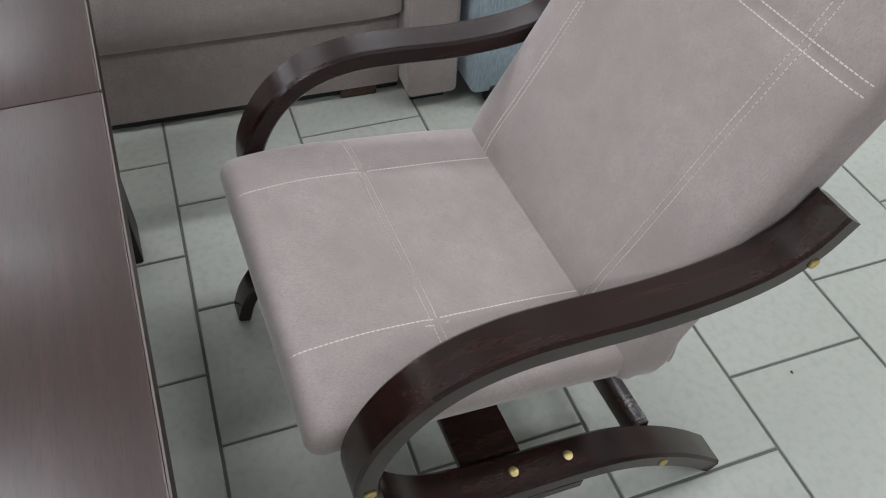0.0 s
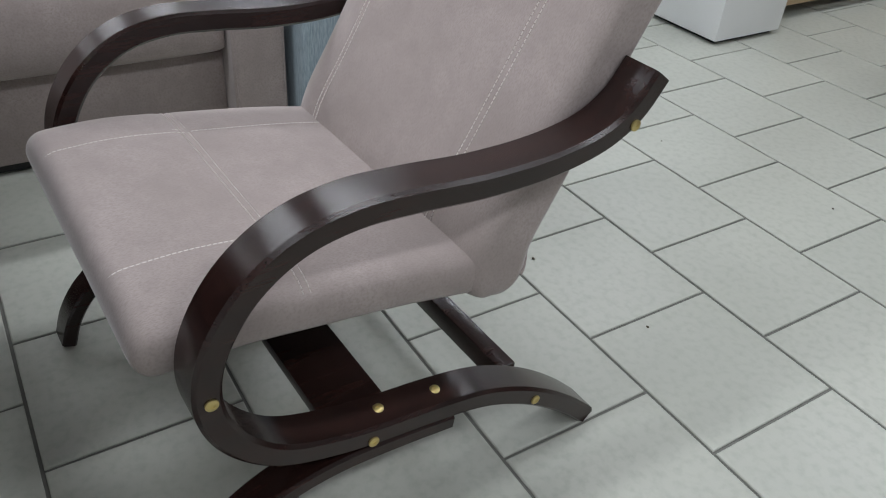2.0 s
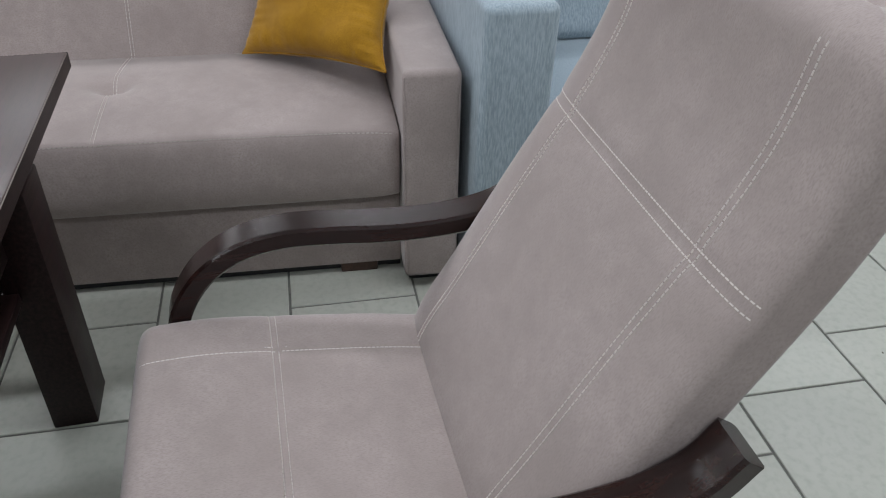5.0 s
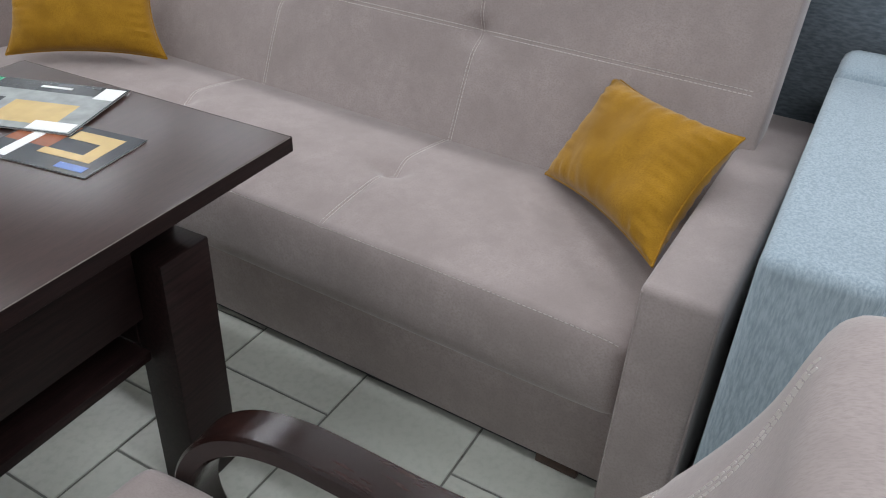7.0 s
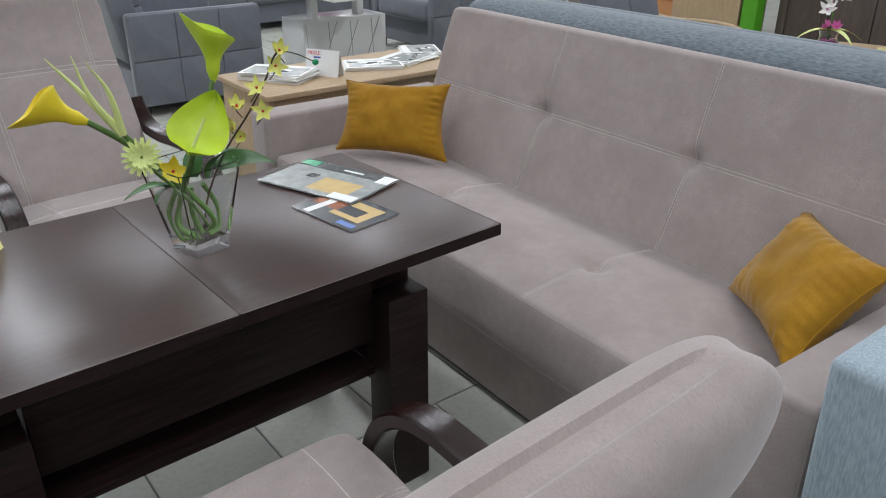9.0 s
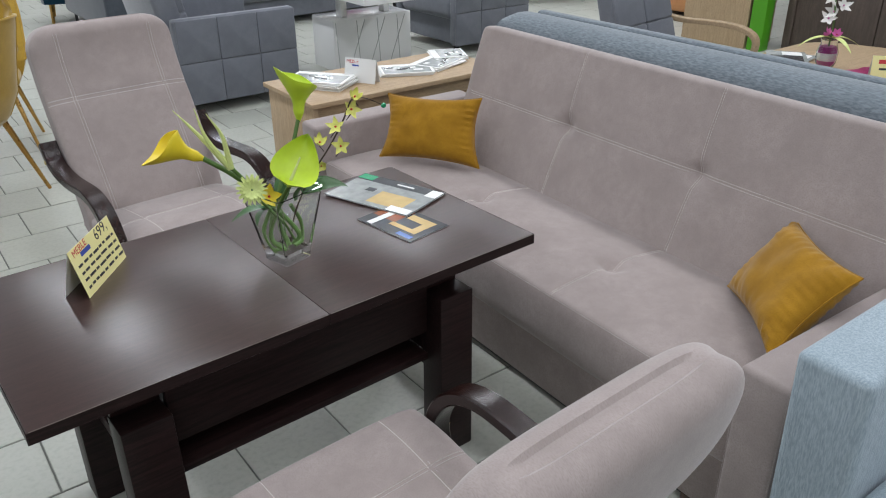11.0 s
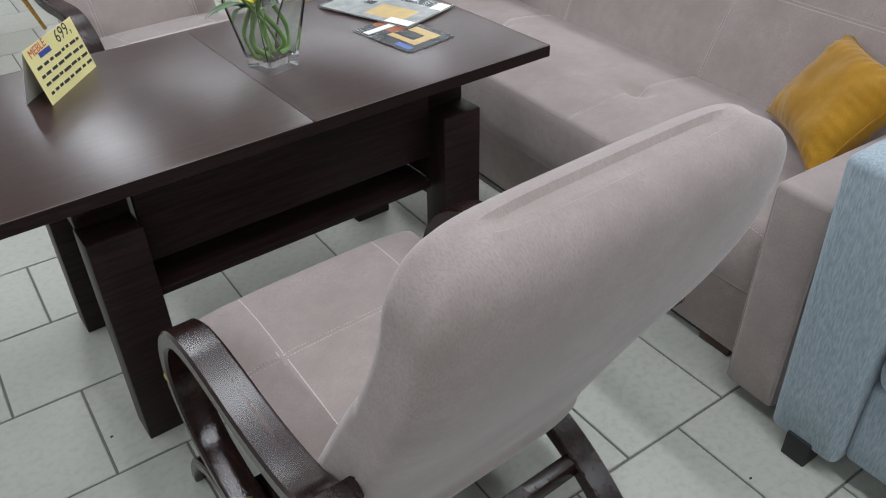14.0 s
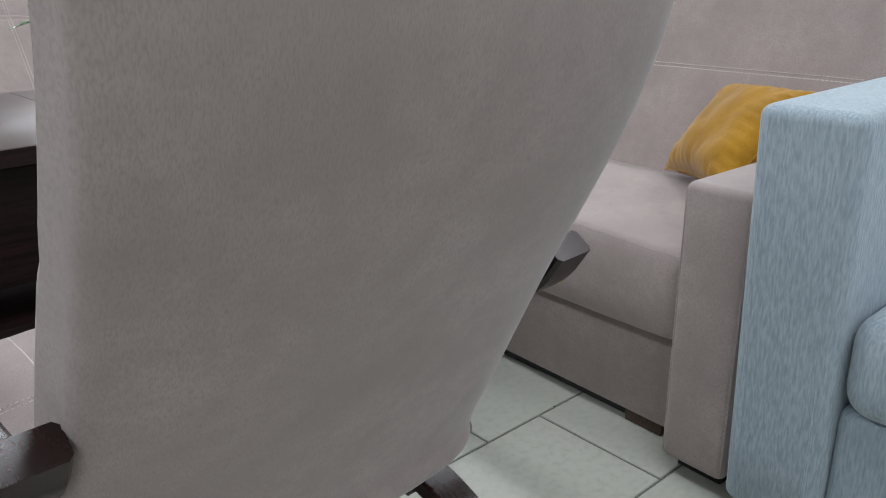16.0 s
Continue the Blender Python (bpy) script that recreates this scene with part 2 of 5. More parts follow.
def prism(pts, z0, z1, r=0.004, axis="z", seg=2, bm=None):
    """A polygon drawn out along an axis: 'z' takes (x, y), 'x' takes (y, z), 'y' takes (x, z)."""
    bm = bm or bmesh.new()
    put = {"z": lambda a, b, h: (a, b, h), "x": lambda a, b, h: (h, a, b), "y": lambda a, b, h: (a, h, b)}[axis]
    lo, hi = [bm.verts.new(put(a, b, z0)) for a, b in pts], [bm.verts.new(put(a, b, z1)) for a, b in pts]
    fs = [bm.faces.new(lo[::-1]), bm.faces.new(hi)]
    k = len(pts)
    fs += [bm.faces.new((lo[i], lo[(i + 1) % k], hi[(i + 1) % k], hi[i])) for i in range(k)]
    bmesh.ops.recalc_face_normals(bm, faces=fs)
    if r > 0:
        bmesh.ops.bevel(bm, geom=list({e for f in fs for e in f.edges}), offset=r, segments=seg, profile=0.5, affect="EDGES", clamp_overlap=True)
    return bm


def curve_pts(pts, per=6):
    """Catmull-Rom through the points."""
    p = [Vector(q) for q in pts]
    p = [p[0] * 2 - p[1]] + p + [p[-1] * 2 - p[-2]]
    out = []
    for i in range(1, len(p) - 2):
        a, b, c, d = p[i - 1 : i + 3]
        for j in range(per):
            t = j / per
            out.append(0.5 * (2 * b + (c - a) * t + (2 * a - 5 * b + 4 * c - d) * t * t + (3 * b - a - 3 * c + d) * t**3))
    return out + [p[-2]]


def tube(pts, r, sides=8, bm=None, r_end=None, per=4):
    """A round rod along 3D points, tapered to r_end."""
    bm = bm or bmesh.new()
    c = curve_pts(pts, per) if per > 1 else [Vector(q) for q in pts]
    side = None
    rings = []
    for i, q in enumerate(c):
        d = (c[min(i + 1, len(c) - 1)] - c[max(i - 1, 0)]).normalized()
        if side is None:
            side = d.orthogonal().normalized()
        side = (side - d * side.dot(d)).normalized()
        up = d.cross(side)
        rr = r + ((r_end if r_end is not None else r) - r) * i / max(1, len(c) - 1)
        rings.append([bm.verts.new(q + rr * (math.cos(a) * side + math.sin(a) * up)) for a in [2 * math.pi * k / sides for k in range(sides)]])
    for a, b in zip(rings, rings[1:]):
        for k in range(sides):
            bm.faces.new((a[k], a[(k + 1) % sides], b[(k + 1) % sides], b[k]))
    bm.faces.new(rings[0][::-1])
    bm.faces.new(rings[-1])
    return bm


def lathe(prof, sides=24, bm=None, at=(0, 0, 0)):
    """A turned body from (radius, height) pairs."""
    bm = bm or bmesh.new()
    o = Vector(at)
    rings = [[bm.verts.new(o + Vector((r * math.cos(2 * math.pi * k / sides), r * math.sin(2 * math.pi * k / sides), z))) for k in range(sides)] for r, z in prof]
    for a, b in zip(rings, rings[1:]):
        for k in range(sides):
            bm.faces.new((a[k], a[(k + 1) % sides], b[(k + 1) % sides], b[k]))
    bm.faces.new(rings[0][::-1])
    bm.faces.new(rings[-1])
    return bm


def strip(pts, x0, x1, thick, r=0.004, per=6, bm=None):
    """Bent board: centre line of (y, z), from x0 to x1, with eased edges."""
    bm = bm or bmesh.new()
    c = curve_pts([(y, z, 0) for y, z in pts], per)
    h = thick / 2
    sect = [(x0, h - r), (x0 + r, h), (x1 - r, h), (x1, h - r), (x1, r - h), (x1 - r, -h), (x0 + r, -h), (x0, r - h)]
    rings = []
    for i, q in enumerate(c):
        d = (c[min(i + 1, len(c) - 1)] - c[max(i - 1, 0)]).normalized()
        nrm = Vector((-d.y, d.x))
        rings.append([bm.verts.new((x, q.x + nrm.x * o, q.y + nrm.y * o)) for x, o in sect])
    for a, b in zip(rings, rings[1:]):
        for k in range(8):
            bm.faces.new((a[k], a[(k + 1) % 8], b[(k + 1) % 8], b[k]))
    bm.faces.new(rings[0][::-1])
    bm.faces.new(rings[-1])
    return bm


def cushion_slab(pts, half, thick, corner, across=26, per=7, tip=0.05, dent=None, puff=0.0, arch=0.0, taper=0.0, groove=0.0):
    """Upholstered slab: centre line of (y, z), half its width, its thickness by station, rounded sides and ends.
    dent(s, x): how far the upper face is drawn in. Gives the mesh and the upper face as top(s, x)."""
    c = curve_pts([(y, z, 0) for y, z in pts], per)
    acc = [0.0]
    for a, b in zip(c, c[1:]):
        acc.append(acc[-1] + (b - a).length)
    total = acc[-1]
    e = 2.0 / corner

    def station(s):
        s = min(max(s, 0), total)
        i = min(max(int(np.searchsorted(acc, s)) - 1, 0), len(c) - 2)
        t = (s - acc[i]) / max(acc[i + 1] - acc[i], 1e-9)
        q = c[i].lerp(c[i + 1], t)
        lo, hi = max(i - 1, 0), min(i + 2, len(c) - 1)
        d = (c[hi] - c[lo]).normalized()
        return q, Vector((-d.y, d.x)), thick(s / total) if callable(thick) else thick

    def end_scale(s):
        m = min(s, total - s)
        return 1.0 if m >= tip else max(0.02, 1 - (1 - m / tip) ** 2.4) ** (1 / 2.4)

    def width(s):
        w = half * (0.94 + 0.06 * end_scale(s)) * (1 - taper * (1 - s / total))
        m = total - s
        return w if m >= arch else w - arch + math.sqrt(max(0.0, arch**2 - (arch - m) ** 2))

    def at(s, x, sign, lift=0.0):
        q, nrm, th = station(s)
        k = end_scale(s)
        w = width(s)
        u = min(abs(x) / w, 1.0)
        h = th / 2 * k * max(0.0, 1 - u**corner) ** (1 / corner) * (1 + puff * (1 - u * u) * k)
        if sign > 0 and dent:
            h -= dent(s, x)
        h = h * sign + lift
        return Vector((x, q.x + nrm.x * h, q.y + nrm.y * h))

    bm = bmesh.new()
    m = max(24, int(total / 0.016))
    ss = [tip * (1 - math.cos(math.pi / 2 * i / 7)) for i in range(7)]
    mid = [tip + (total - 2 * tip) * i / m for i in range(m + 1)]
    ss = ss + mid + [total - s for s in ss[::-1]]
    rings = []
    for s in ss:
        w = width(s)
        xs = [w * math.sin(math.pi / 2 * (2 * i / across - 1)) for i in range(across + 1)]
        if across > 60:
            xs = [w * (2 * i / (across - 8) - 1) for i in range(across - 7)]
            xs = [xs[0], xs[0] + 0.0012, xs[0] + 0.004, xs[0] + 0.009, *xs[2:-2], xs[-1] - 0.009, xs[-1] - 0.004, xs[-1] - 0.0012, xs[-1]]
        rings.append([bm.verts.new(at(s, x, 1)) for x in xs] + [bm.verts.new(at(s, x, -1)) for x in xs[1:-1][::-1]])
        for i, sgn in ((0, 1), (across, -1)) if groove else ():
            rings[-1][i].co.x += sgn * 0.8 * groove * end_scale(s)
    k = len(rings[0])
    if groove:
        d = c[-1] - c[-2]
        d.normalize()
        for v in rings[-1]:
            v.co -= Vector((0, d.x, d.y)) * groove
    for a, b in zip(rings, rings[1:]):
        for i in range(k):
            bm.faces.new((a[i], a[(i + 1) % k], b[(i + 1) % k], b[i]))
    bm.faces.new(rings[0][::-1])
    bm.faces.new(rings[-1])
    at.width = width
    return bm, at, total


def stitches(line, bm=None, step=0.0072, length=0.0052, w=0.0011):
    """A row of thread stitches along 3D points that lie on the cloth."""
    bm = bm or bmesh.new()
    pts = [Vector(q) for q in line]
    acc = [0.0]
    for a, b in zip(pts, pts[1:]):
        acc.append(acc[-1] + (b - a).length)

    def on(s):
        i = min(max(int(np.searchsorted(acc, s)) - 1, 0), len(pts) - 2)
        return pts[i].lerp(pts[i + 1], (s - acc[i]) / max(acc[i + 1] - acc[i], 1e-9))

    s = 0.002
    while s + length < acc[-1]:
        a, b = on(s), on(s + length)
        d = (b - a).normalized()
        u = d.orthogonal().normalized()
        v = d.cross(u)
        ring = [[bm.verts.new(q + w * (math.cos(g) * u + math.sin(g) * v)) for g in (0.8, 2.9, 5.0)] for q in (a, b)]
        for k in range(3):
            bm.faces.new((ring[0][k], ring[0][(k + 1) % 3], ring[1][(k + 1) % 3], ring[1][k]))
        bm.faces.new(ring[0][::-1])
        bm.faces.new(ring[1])
        s += step
    return bm


def pillow(w, h, t, res=26, pinch=0.16, wrinkle=0.012, seed=3):
    """Square scatter cushion in its own xy plane, with drawn-out corners, gathers along the seam and a soft belly."""
    bm = bmesh.new()
    grid = {}
    for side in (1, -1):
        for i in range(res + 1):
            for j in range(res + 1):
                u, v = 2 * i / res - 1, 2 * j / res - 1
                if side < 0 and (i in (0, res) or j in (0, res)):
                    grid[side, i, j] = grid[1, i, j]
                    continue
                x = w / 2 * u * (1 - pinch * (1 - v * v) * abs(u) ** 2)
                y = h / 2 * v * (1 - pinch * (1 - u * u) * abs(v) ** 2)
                f = ((1 - u**2) * (1 - v**2))
                z = side * t / 2 * max(0.0, f) ** 0.42
                edge = max(abs(u), abs(v))
                z += side * wrinkle * edge**4 * (1 - edge**10) * math.sin(34 * (u if abs(v) > abs(u) else v) + seed) * (0.4 + noise.noise((u * 3, v * 3, seed)))
                z += side * 0.012 * noise.noise((u * 2.2 + seed, v * 2.2, side)) * min(1, 3 * f)
                grid[side, i, j] = bm.verts.new((x, y, z))
    for side in (1, -1):
        for i in range(res):
            for j in range(res):
                bm.faces.new([grid[side, i, j], grid[side, i + 1, j], grid[side, i + 1, j + 1], grid[side, i, j + 1]])
    return bm


def writing(text, size, mat, parent, m, label="", name="lettering"):
    """Words from the built-in font, as a thin mesh."""
    cu = bpy.data.curves.new(name, "FONT")
    cu.body, cu.size, cu.extrude, cu.align_x, cu.align_y = text, size, 0.0002, "CENTER", "CENTER"
    cu.resolution_u = 2
    tmp = new(name, cu)
    me = bpy.data.meshes.new_from_object(tmp.evaluated_get(bpy.context.evaluated_depsgraph_get()))
    bpy.data.objects.remove(tmp)
    me.materials.clear()
    me.materials.append(M[mat])
    ob = new(name, me)
    ob.parent = parent
    ob.matrix_basis = m
    return tagged(ob, label) if label else ob


def settle(known, pivot, to, scale):
    """Moves all that was built since `known` from one spot of the floor to another, and sizes it."""
    m = pose(to[0], to[1], 0) @ Matrix.Scale(scale, 4) @ pose(-pivot[0], -pivot[1], 0)
    for ob in [o for o in bpy.data.objects if o.parent is None and o.name not in known]:
        ob.matrix_basis = m @ ob.matrix_basis


def built():
    return {o.name for o in bpy.data.objects}


# ---- the hall ----
X0, X1, Y0, Y1 = -5.5, 9.5, -6.5, 19.0


def build_hall():
    for name, b in (("wall_west", (X0 - 0.2, X0, Y0, Y1, 0, CEIL)), ("wall_east", (X1, X1 + 0.2, Y0, Y1, 0, CEIL)),
                    ("wall_south", (X0 - 0.2, X1 + 0.2, Y0 - 0.2, Y0, 0, CEIL)), ("wall_north", (X0 - 0.2, X1 + 0.2, Y1, Y1 + 0.2, 0, CEIL))):
        solid(name, box(*b, r=0), "wall", "plain light grey painted shop wall", "wall", kind="structure", smooth=False)
    # Unseen ceiling, coloured dark grey so that less light bounces down.
    solid("ceiling", box(X0 - 0.2, X1 + 0.2, Y0 - 0.2, Y1 + 0.2, CEIL, CEIL + 0.2, r=0), "ceiling", "plain dark grey shop ceiling, out of view", "ceiling", kind="structure", smooth=False)
    body = None
    for i, (x, y) in enumerate(LAMPS):
        m = pose(x, y, CEIL - 0.07)
        if body is None:
            body = thing("ceiling_light", "long white fluorescent fitting on the ceiling", "ceiling light", m, "ceiling lights")
            part("frame", box(-0.17, 0.17, -0.78, 0.78, 0.02, 0.068, 0.006), "white_matt", body)
        else:
            copy_thing(body, m)
        la = bpy.data.lights.new("tube_light", "AREA")
        la.shape, la.size, la.size_y, la.energy, la.color = "RECTANGLE", 0.16, 1.5, LAMP_WATTS, (0.920, 0.962, 1.030)
        lo = new("tube_light", la)
        lo.matrix_basis = pose(x, y, CEIL - 0.07)


build_hall()


# ---- rocking armchairs ----
def armchair(m):
    """Bentwood armchair; its own +y is the way it faces, its middle is x = 0, y = 0 under the seat."""
    ch = thing("armchair", "beige fabric armchair with dark brown bent plywood arms", "armchair", m, "armchairs at the table")
    rim = [(-0.332, 0.655), (-0.298, 0.610), (-0.245, 0.580), (-0.165, 0.566), (-0.065, 0.565), (0.035, 0.574), (0.115, 0.577), (0.186, 0.562), (0.244, 0.524), (0.284, 0.470), (0.303, 0.414), (0.300, 0.357), (0.274, 0.302), (0.224, 0.254), (0.15, 0.226), (0.07, 0.210), (-0.02, 0.198), (-0.10, 0.181), (-0.17, 0.150), (-0.235, 0.108), (-0.295, 0.058), (-0.347, 0.006)]
    front = [(-0.045, 0.160), (0.05, 0.172), (0.14, 0.178), (0.215, 0.168), (0.275, 0.142), (0.325, 0.103), (0.358, 0.055), (0.376, 0.006)]
    for sgn in (-1, 1):
        a, b = sorted((sgn * 0.281, sgn * 0.345))
        arm = part("arm", strip(rim, a, b, 0.035, 0.005), "bent", ch, "dark brown bent plywood arm running down into the foot")
        part("front_leg", strip(front, a + 0.004, b - 0.004, 0.026, 0.004), "bent", ch)
        xo = sgn * 0.3465
        for y, z in ((0.302, 0.392), (0.095, 0.207), (-0.205, 0.126), (-0.295, 0.594)):
            bm = lathe([(0.0082, -0.004), (0.0082, 0.0006), (0.0066, 0.0016), (0.0028, 0.0016), (0.0026, 0.0004)], 14)
            bmesh.ops.transform(bm, matrix=pose(xo, y, z, 0, 90 * sgn, 0), verts=bm.verts)
            part("screw", bm, "brass", arm, "brass screw head")
        for y, z in ((0.07, 0.2285), (-0.025, 0.2155)):
            bm = lathe([(0.0082, -0.004), (0.0082, 0.0006), (0.0066, 0.0016), (0.0028, 0.0016), (0.0026, 0.0004)], 14)
            bmesh.ops.transform(bm, matrix=pose(sgn * 0.313, y, z, -8, 0, 0), verts=bm.verts)
            part("screw", bm, "brass", arm, "brass screw head")
    part("crossbar", box(-0.281, 0.281, 0.035, 0.135, 0.180, 0.202, 0.003), "bent", ch)
    part("crossbar", box(-0.281, 0.281, -0.212, -0.180, 0.108, 0.152, 0.003), "bent", ch)

    def seat_dent(s, x):
        d = 0.003 * math.exp(-((abs(x) - 0.166) / 0.008) ** 2) + 0.0025 * math.exp(-((s - 0.21) / 0.008) ** 2)
        return d + 0.004 * math.exp(-((x / 0.16) ** 2 + ((s - 0.25) / 0.16) ** 2))

    seat_line = [(0.362, 0.418), (0.25, 0.420), (0.13, 0.405), (0.0, 0.386), (-0.10, 0.366), (-0.160, 0.354)]
    bm, at, total = cushion_slab([(-y, z) for y, z in seat_line], 0.279, lambda u: 0.098, 4.2, tip=0.034, dent=seat_dent, puff=0.05)
    bmesh.ops.transform(bm, matrix=Matrix.Diagonal((1, -1, 1, 1)), verts=bm.verts)
    seat = part("seat", bm, "beige", ch, "padded beige fabric seat with double white stitching")

    def on_seat(s, x):
        v = at(s, x, 1, 0.0006)
        return Vector((v.x, -v.y, v.z))

    for x in (-0.171, -0.161, 0.161, 0.171):
        part("stitching", stitches([on_seat(0.012 + (total - 0.04) * i / 60, x) for i in range(61)]), "thread", seat)
    for s in (0.205, 0.215):
        part("stitching", stitches([on_seat(s, -0.273 + 0.546 * i / 60) for i in range(61)]), "thread", seat)

    def back_dent(s, x):
        return 0.0045 * math.exp(-((s - 0.523) / 0.013) ** 2)

    back_line = [(-0.146, 0.312), (-0.160, 0.40), (-0.212, 0.50), (-0.296, 0.660), (-0.356, 0.766), (-0.396, 0.842), (-0.430, 0.926), (-0.447, 1.006), (-0.453, 1.072)]
    bm, at2, tot2 = cushion_slab([(-y, z) for y, z in back_line], 0.280, lambda u: 0.118 + 0.040 * (1 - u) ** 2, 4.5, tip=0.05, dent=back_dent, puff=0.05, arch=0.098, taper=-0.02, groove=0.008, across=40)
    bmesh.ops.transform(bm, matrix=Matrix.Diagonal((1, -1, 1, 1)), verts=bm.verts)
    back = part("backrest", bm, "beige", ch, "high leaning beige fabric backrest with seams")

    def on_back(s, x, lift=0.0006, side=1):
        v = at2(s, x, side, lift)
        return Vector((v.x, -v.y, v.z))

    for x in (-0.187, -0.176, 0.176, 0.187):
        part("stitching", stitches([on_back(0.05 + (tot2 - 0.080) * i / 70, x) for i in range(71)]), "thread", back)
    for s in (0.515, 0.531):
        part("stitching", stitches([on_back(s, -0.276 + 0.552 * i / 60) for i in range(61)]), "thread", back)
    for sgn in (-1, 1):
        fold = [on_back(0.035 + 0.05 * i / 8, sgn * (at2.width(0.05) - 0.004 - 0.020 * i / 8), -0.001, -1) for i in range(9)]
        part("fold", tube(fold, 0.0035, 6, per=2, r_end=0.001), "beige", back)
    return ch


chair_a = armchair(pose(-0.824, -0.482, 0, 0, 0, 2.6))


# ---- beige sofa ----
def sofa():
    so = thing("sofa", "beige fabric sofa bed with button-tufted back and straight arms", "sofa", pose(0, -0.632, 0, 0, 0, -1.7) @ pose(0, 0.632, 0))
    ya, yb = -0.634, 1.585
    for y0, y1 in ((ya - 0.138, ya), (yb, yb + 0.138)):
        arm = part("arm", box(0.028, 0.93, y0, y1, 0.035, 0.612, 0.016, 5), "beige", so, "straight upholstered arm with piped edges")
        for y in (y0 + 0.005, y1 - 0.005):
            part("piping", tube([(0.033, y, 0.05), (0.033, y, 0.30), (0.033, y, 0.54), (0.034, y, 0.597)], 0.0030, 6), "beige", arm)
    part("base", box(0.120, 0.90, ya, yb, 0.030, 0.246, 0.006), "beige", so, "recessed storage box under the seat")
    # Black strip set back under the seat, standing in for the overhang's shadow.
    part("seat_frame", box(0.165, 0.88, ya + 0.004, yb - 0.004, 0.245, 0.272, 0.002), "black", so)
    # Black filler below the base paints the shadow gap along the floor.
    part("toe_board", box(0.142, 0.90, ya, yb, 0.003, 0.031, 0.002), "black", so)
    buttons = (0.07, 0.78)

    def seat_dent(s, x):
        return sum(0.036 * math.exp(-(((s - 0.294) / 0.036) ** 2 + ((x - b) / 0.044) ** 2)) + 0.0028 * math.exp(-((x - b) / 0.008) ** 2) for b in buttons)

    half = (yb - ya) / 2 - 0.002
    mid = (yb + ya) / 2

    def seat_dent2(s, x):
        return seat_dent(s, x + mid)

    bm, at, tot = cushion_slab([(0.052, 0.357), (0.20, 0.359), (0.35, 0.360), (0.50, 0.357), (0.68, 0.354)], half, lambda u: 0.190, 24, across=220, tip=0.03, dent=seat_dent2, puff=0.0)
    for v in bm.verts:
        if v.co.z > 0.356:
            u = (v.co.y - 0.06) / 0.62
            v.co.z += 0.028 * max(0, 1 - (2 * u - 0.85) ** 2) * (1 - abs(v.co.x / half) ** 6)
    bmesh.ops.transform(bm, matrix=Matrix(((0, 1, 0, 0), (1, 0, 0, mid), (0, 0, 1, 0), (0, 0, 0, 1))), verts=bm.verts)
    part("seat", bm, "beige", so, "wide beige seat cushion with two button dimples")

    def on_seat(s, y):
        v = at(s, y - mid, 1, 0.0006)
        u = (v.y - 0.06) / 0.62
        return Vector((v.y, v.x + mid, v.z + 0.028 * max(0, 1 - (2 * u - 0.85) ** 2) * (1 - abs(v.x / half) ** 6)))

    part("stitching", stitches([on_seat(0.016, ya + 0.02 + (yb - ya - 0.04) * i / 160) for i in range(161)], step=0.011, length=0.008, w=0.0011), "thread", so)
    for b in buttons:
        for k in (-0.004, 0.004):
            part("stitching", stitches([on_seat(0.02 + (tot - 0.06) * i / 50, b + k) for i in range(51)], step=0.011, length=0.008, w=0.0011), "thread", so)

    y0, y1 = -0.675, 1.375
    bh, bmid = (y1 - y0) / 2, (y0 + y1) / 2

    def back_dent(s, x):
        y = x + bmid
        d = sum(0.034 * math.exp(-(((s - 0.318) / 0.034) ** 2 + ((y - b) / 0.042) ** 2)) + 0.008 * math.exp(-(((s - 0.318) / 0.10) ** 2 + ((y - b) / 0.11) ** 2)) + 0.0028 * math.exp(-((y - b) / 0.007) ** 2) for b in (0.06, 0.705))
        d += 0.0028 * math.exp(-((s - 0.322) / 0.007) ** 2)
        return d

    # the cushion's upper face is turned to the room: drawn from top to bottom
    line = [(0.880, 0.995), (0.858, 0.93), (0.825, 0.84), (0.788, 0.73), (0.750, 0.63), (0.705, 0.52), (0.668, 0.43), (0.655, 0.40)]
    bm, at, tot = cushion_slab(line[::-1], bh, lambda u: 0.15, 20, across=220, per=9, tip=0.028, dent=back_dent, arch=0.05)
    swap = Matrix(((0, 1, 0, 0), (1, 0, 0, bmid), (0, 0, 1, 0), (0, 0, 0, 1)))
    bmesh.ops.transform(bm, matrix=swap, verts=bm.verts)
    back = part("backrest", bm, "beige", so, "leaning beige backrest with two deep buttons and stitched panels")

    def on(s, y):
        v = at(s, y - bmid, 1, 0.0006)
        return Vector((v.y, v.x + bmid, v.z))

    for k in (-0.005, 0.005):
        part("stitching", stitches([on(0.322 + k, y0 + 0.04 + (y1 - y0 - 0.08) * i / 160) for i in range(161)], step=0.011, length=0.008, w=0.0012), "thread", back)
    for b, sb in ((0.06, 0.07), (0.705, 0.78)):
        part("button", lathe([(0.0, 0.004), (0.008, 0.003), (0.011, 0.0), (0.011, -0.004)][::-1], 14), "beige", back).matrix_basis = Matrix.Translation(on(0.318, b)) @ pose(0, 0, 0, 0, -70, 0)
        part("button", lathe([(0.0, 0.004), (0.008, 0.003), (0.011, 0.0), (0.011, -0.004)][::-1], 14), "beige", so).matrix_basis = pose(0.345, sb, 0.449)
        for k in (-0.004, 0.004):
            part("stitching", stitches([on(0.012 + (tot - 0.03) * i / 60, b + k) for i in range(61)], step=0.011, length=0.008, w=0.0012), "thread", back)
    part("back_frame", prism([(0.90, 0.035), (0.92, 0.035), (0.955, 0.92), (0.93, 0.92)], y0 + 0.03, y1 - 0.03, 0.004, "y"), "beige", so)
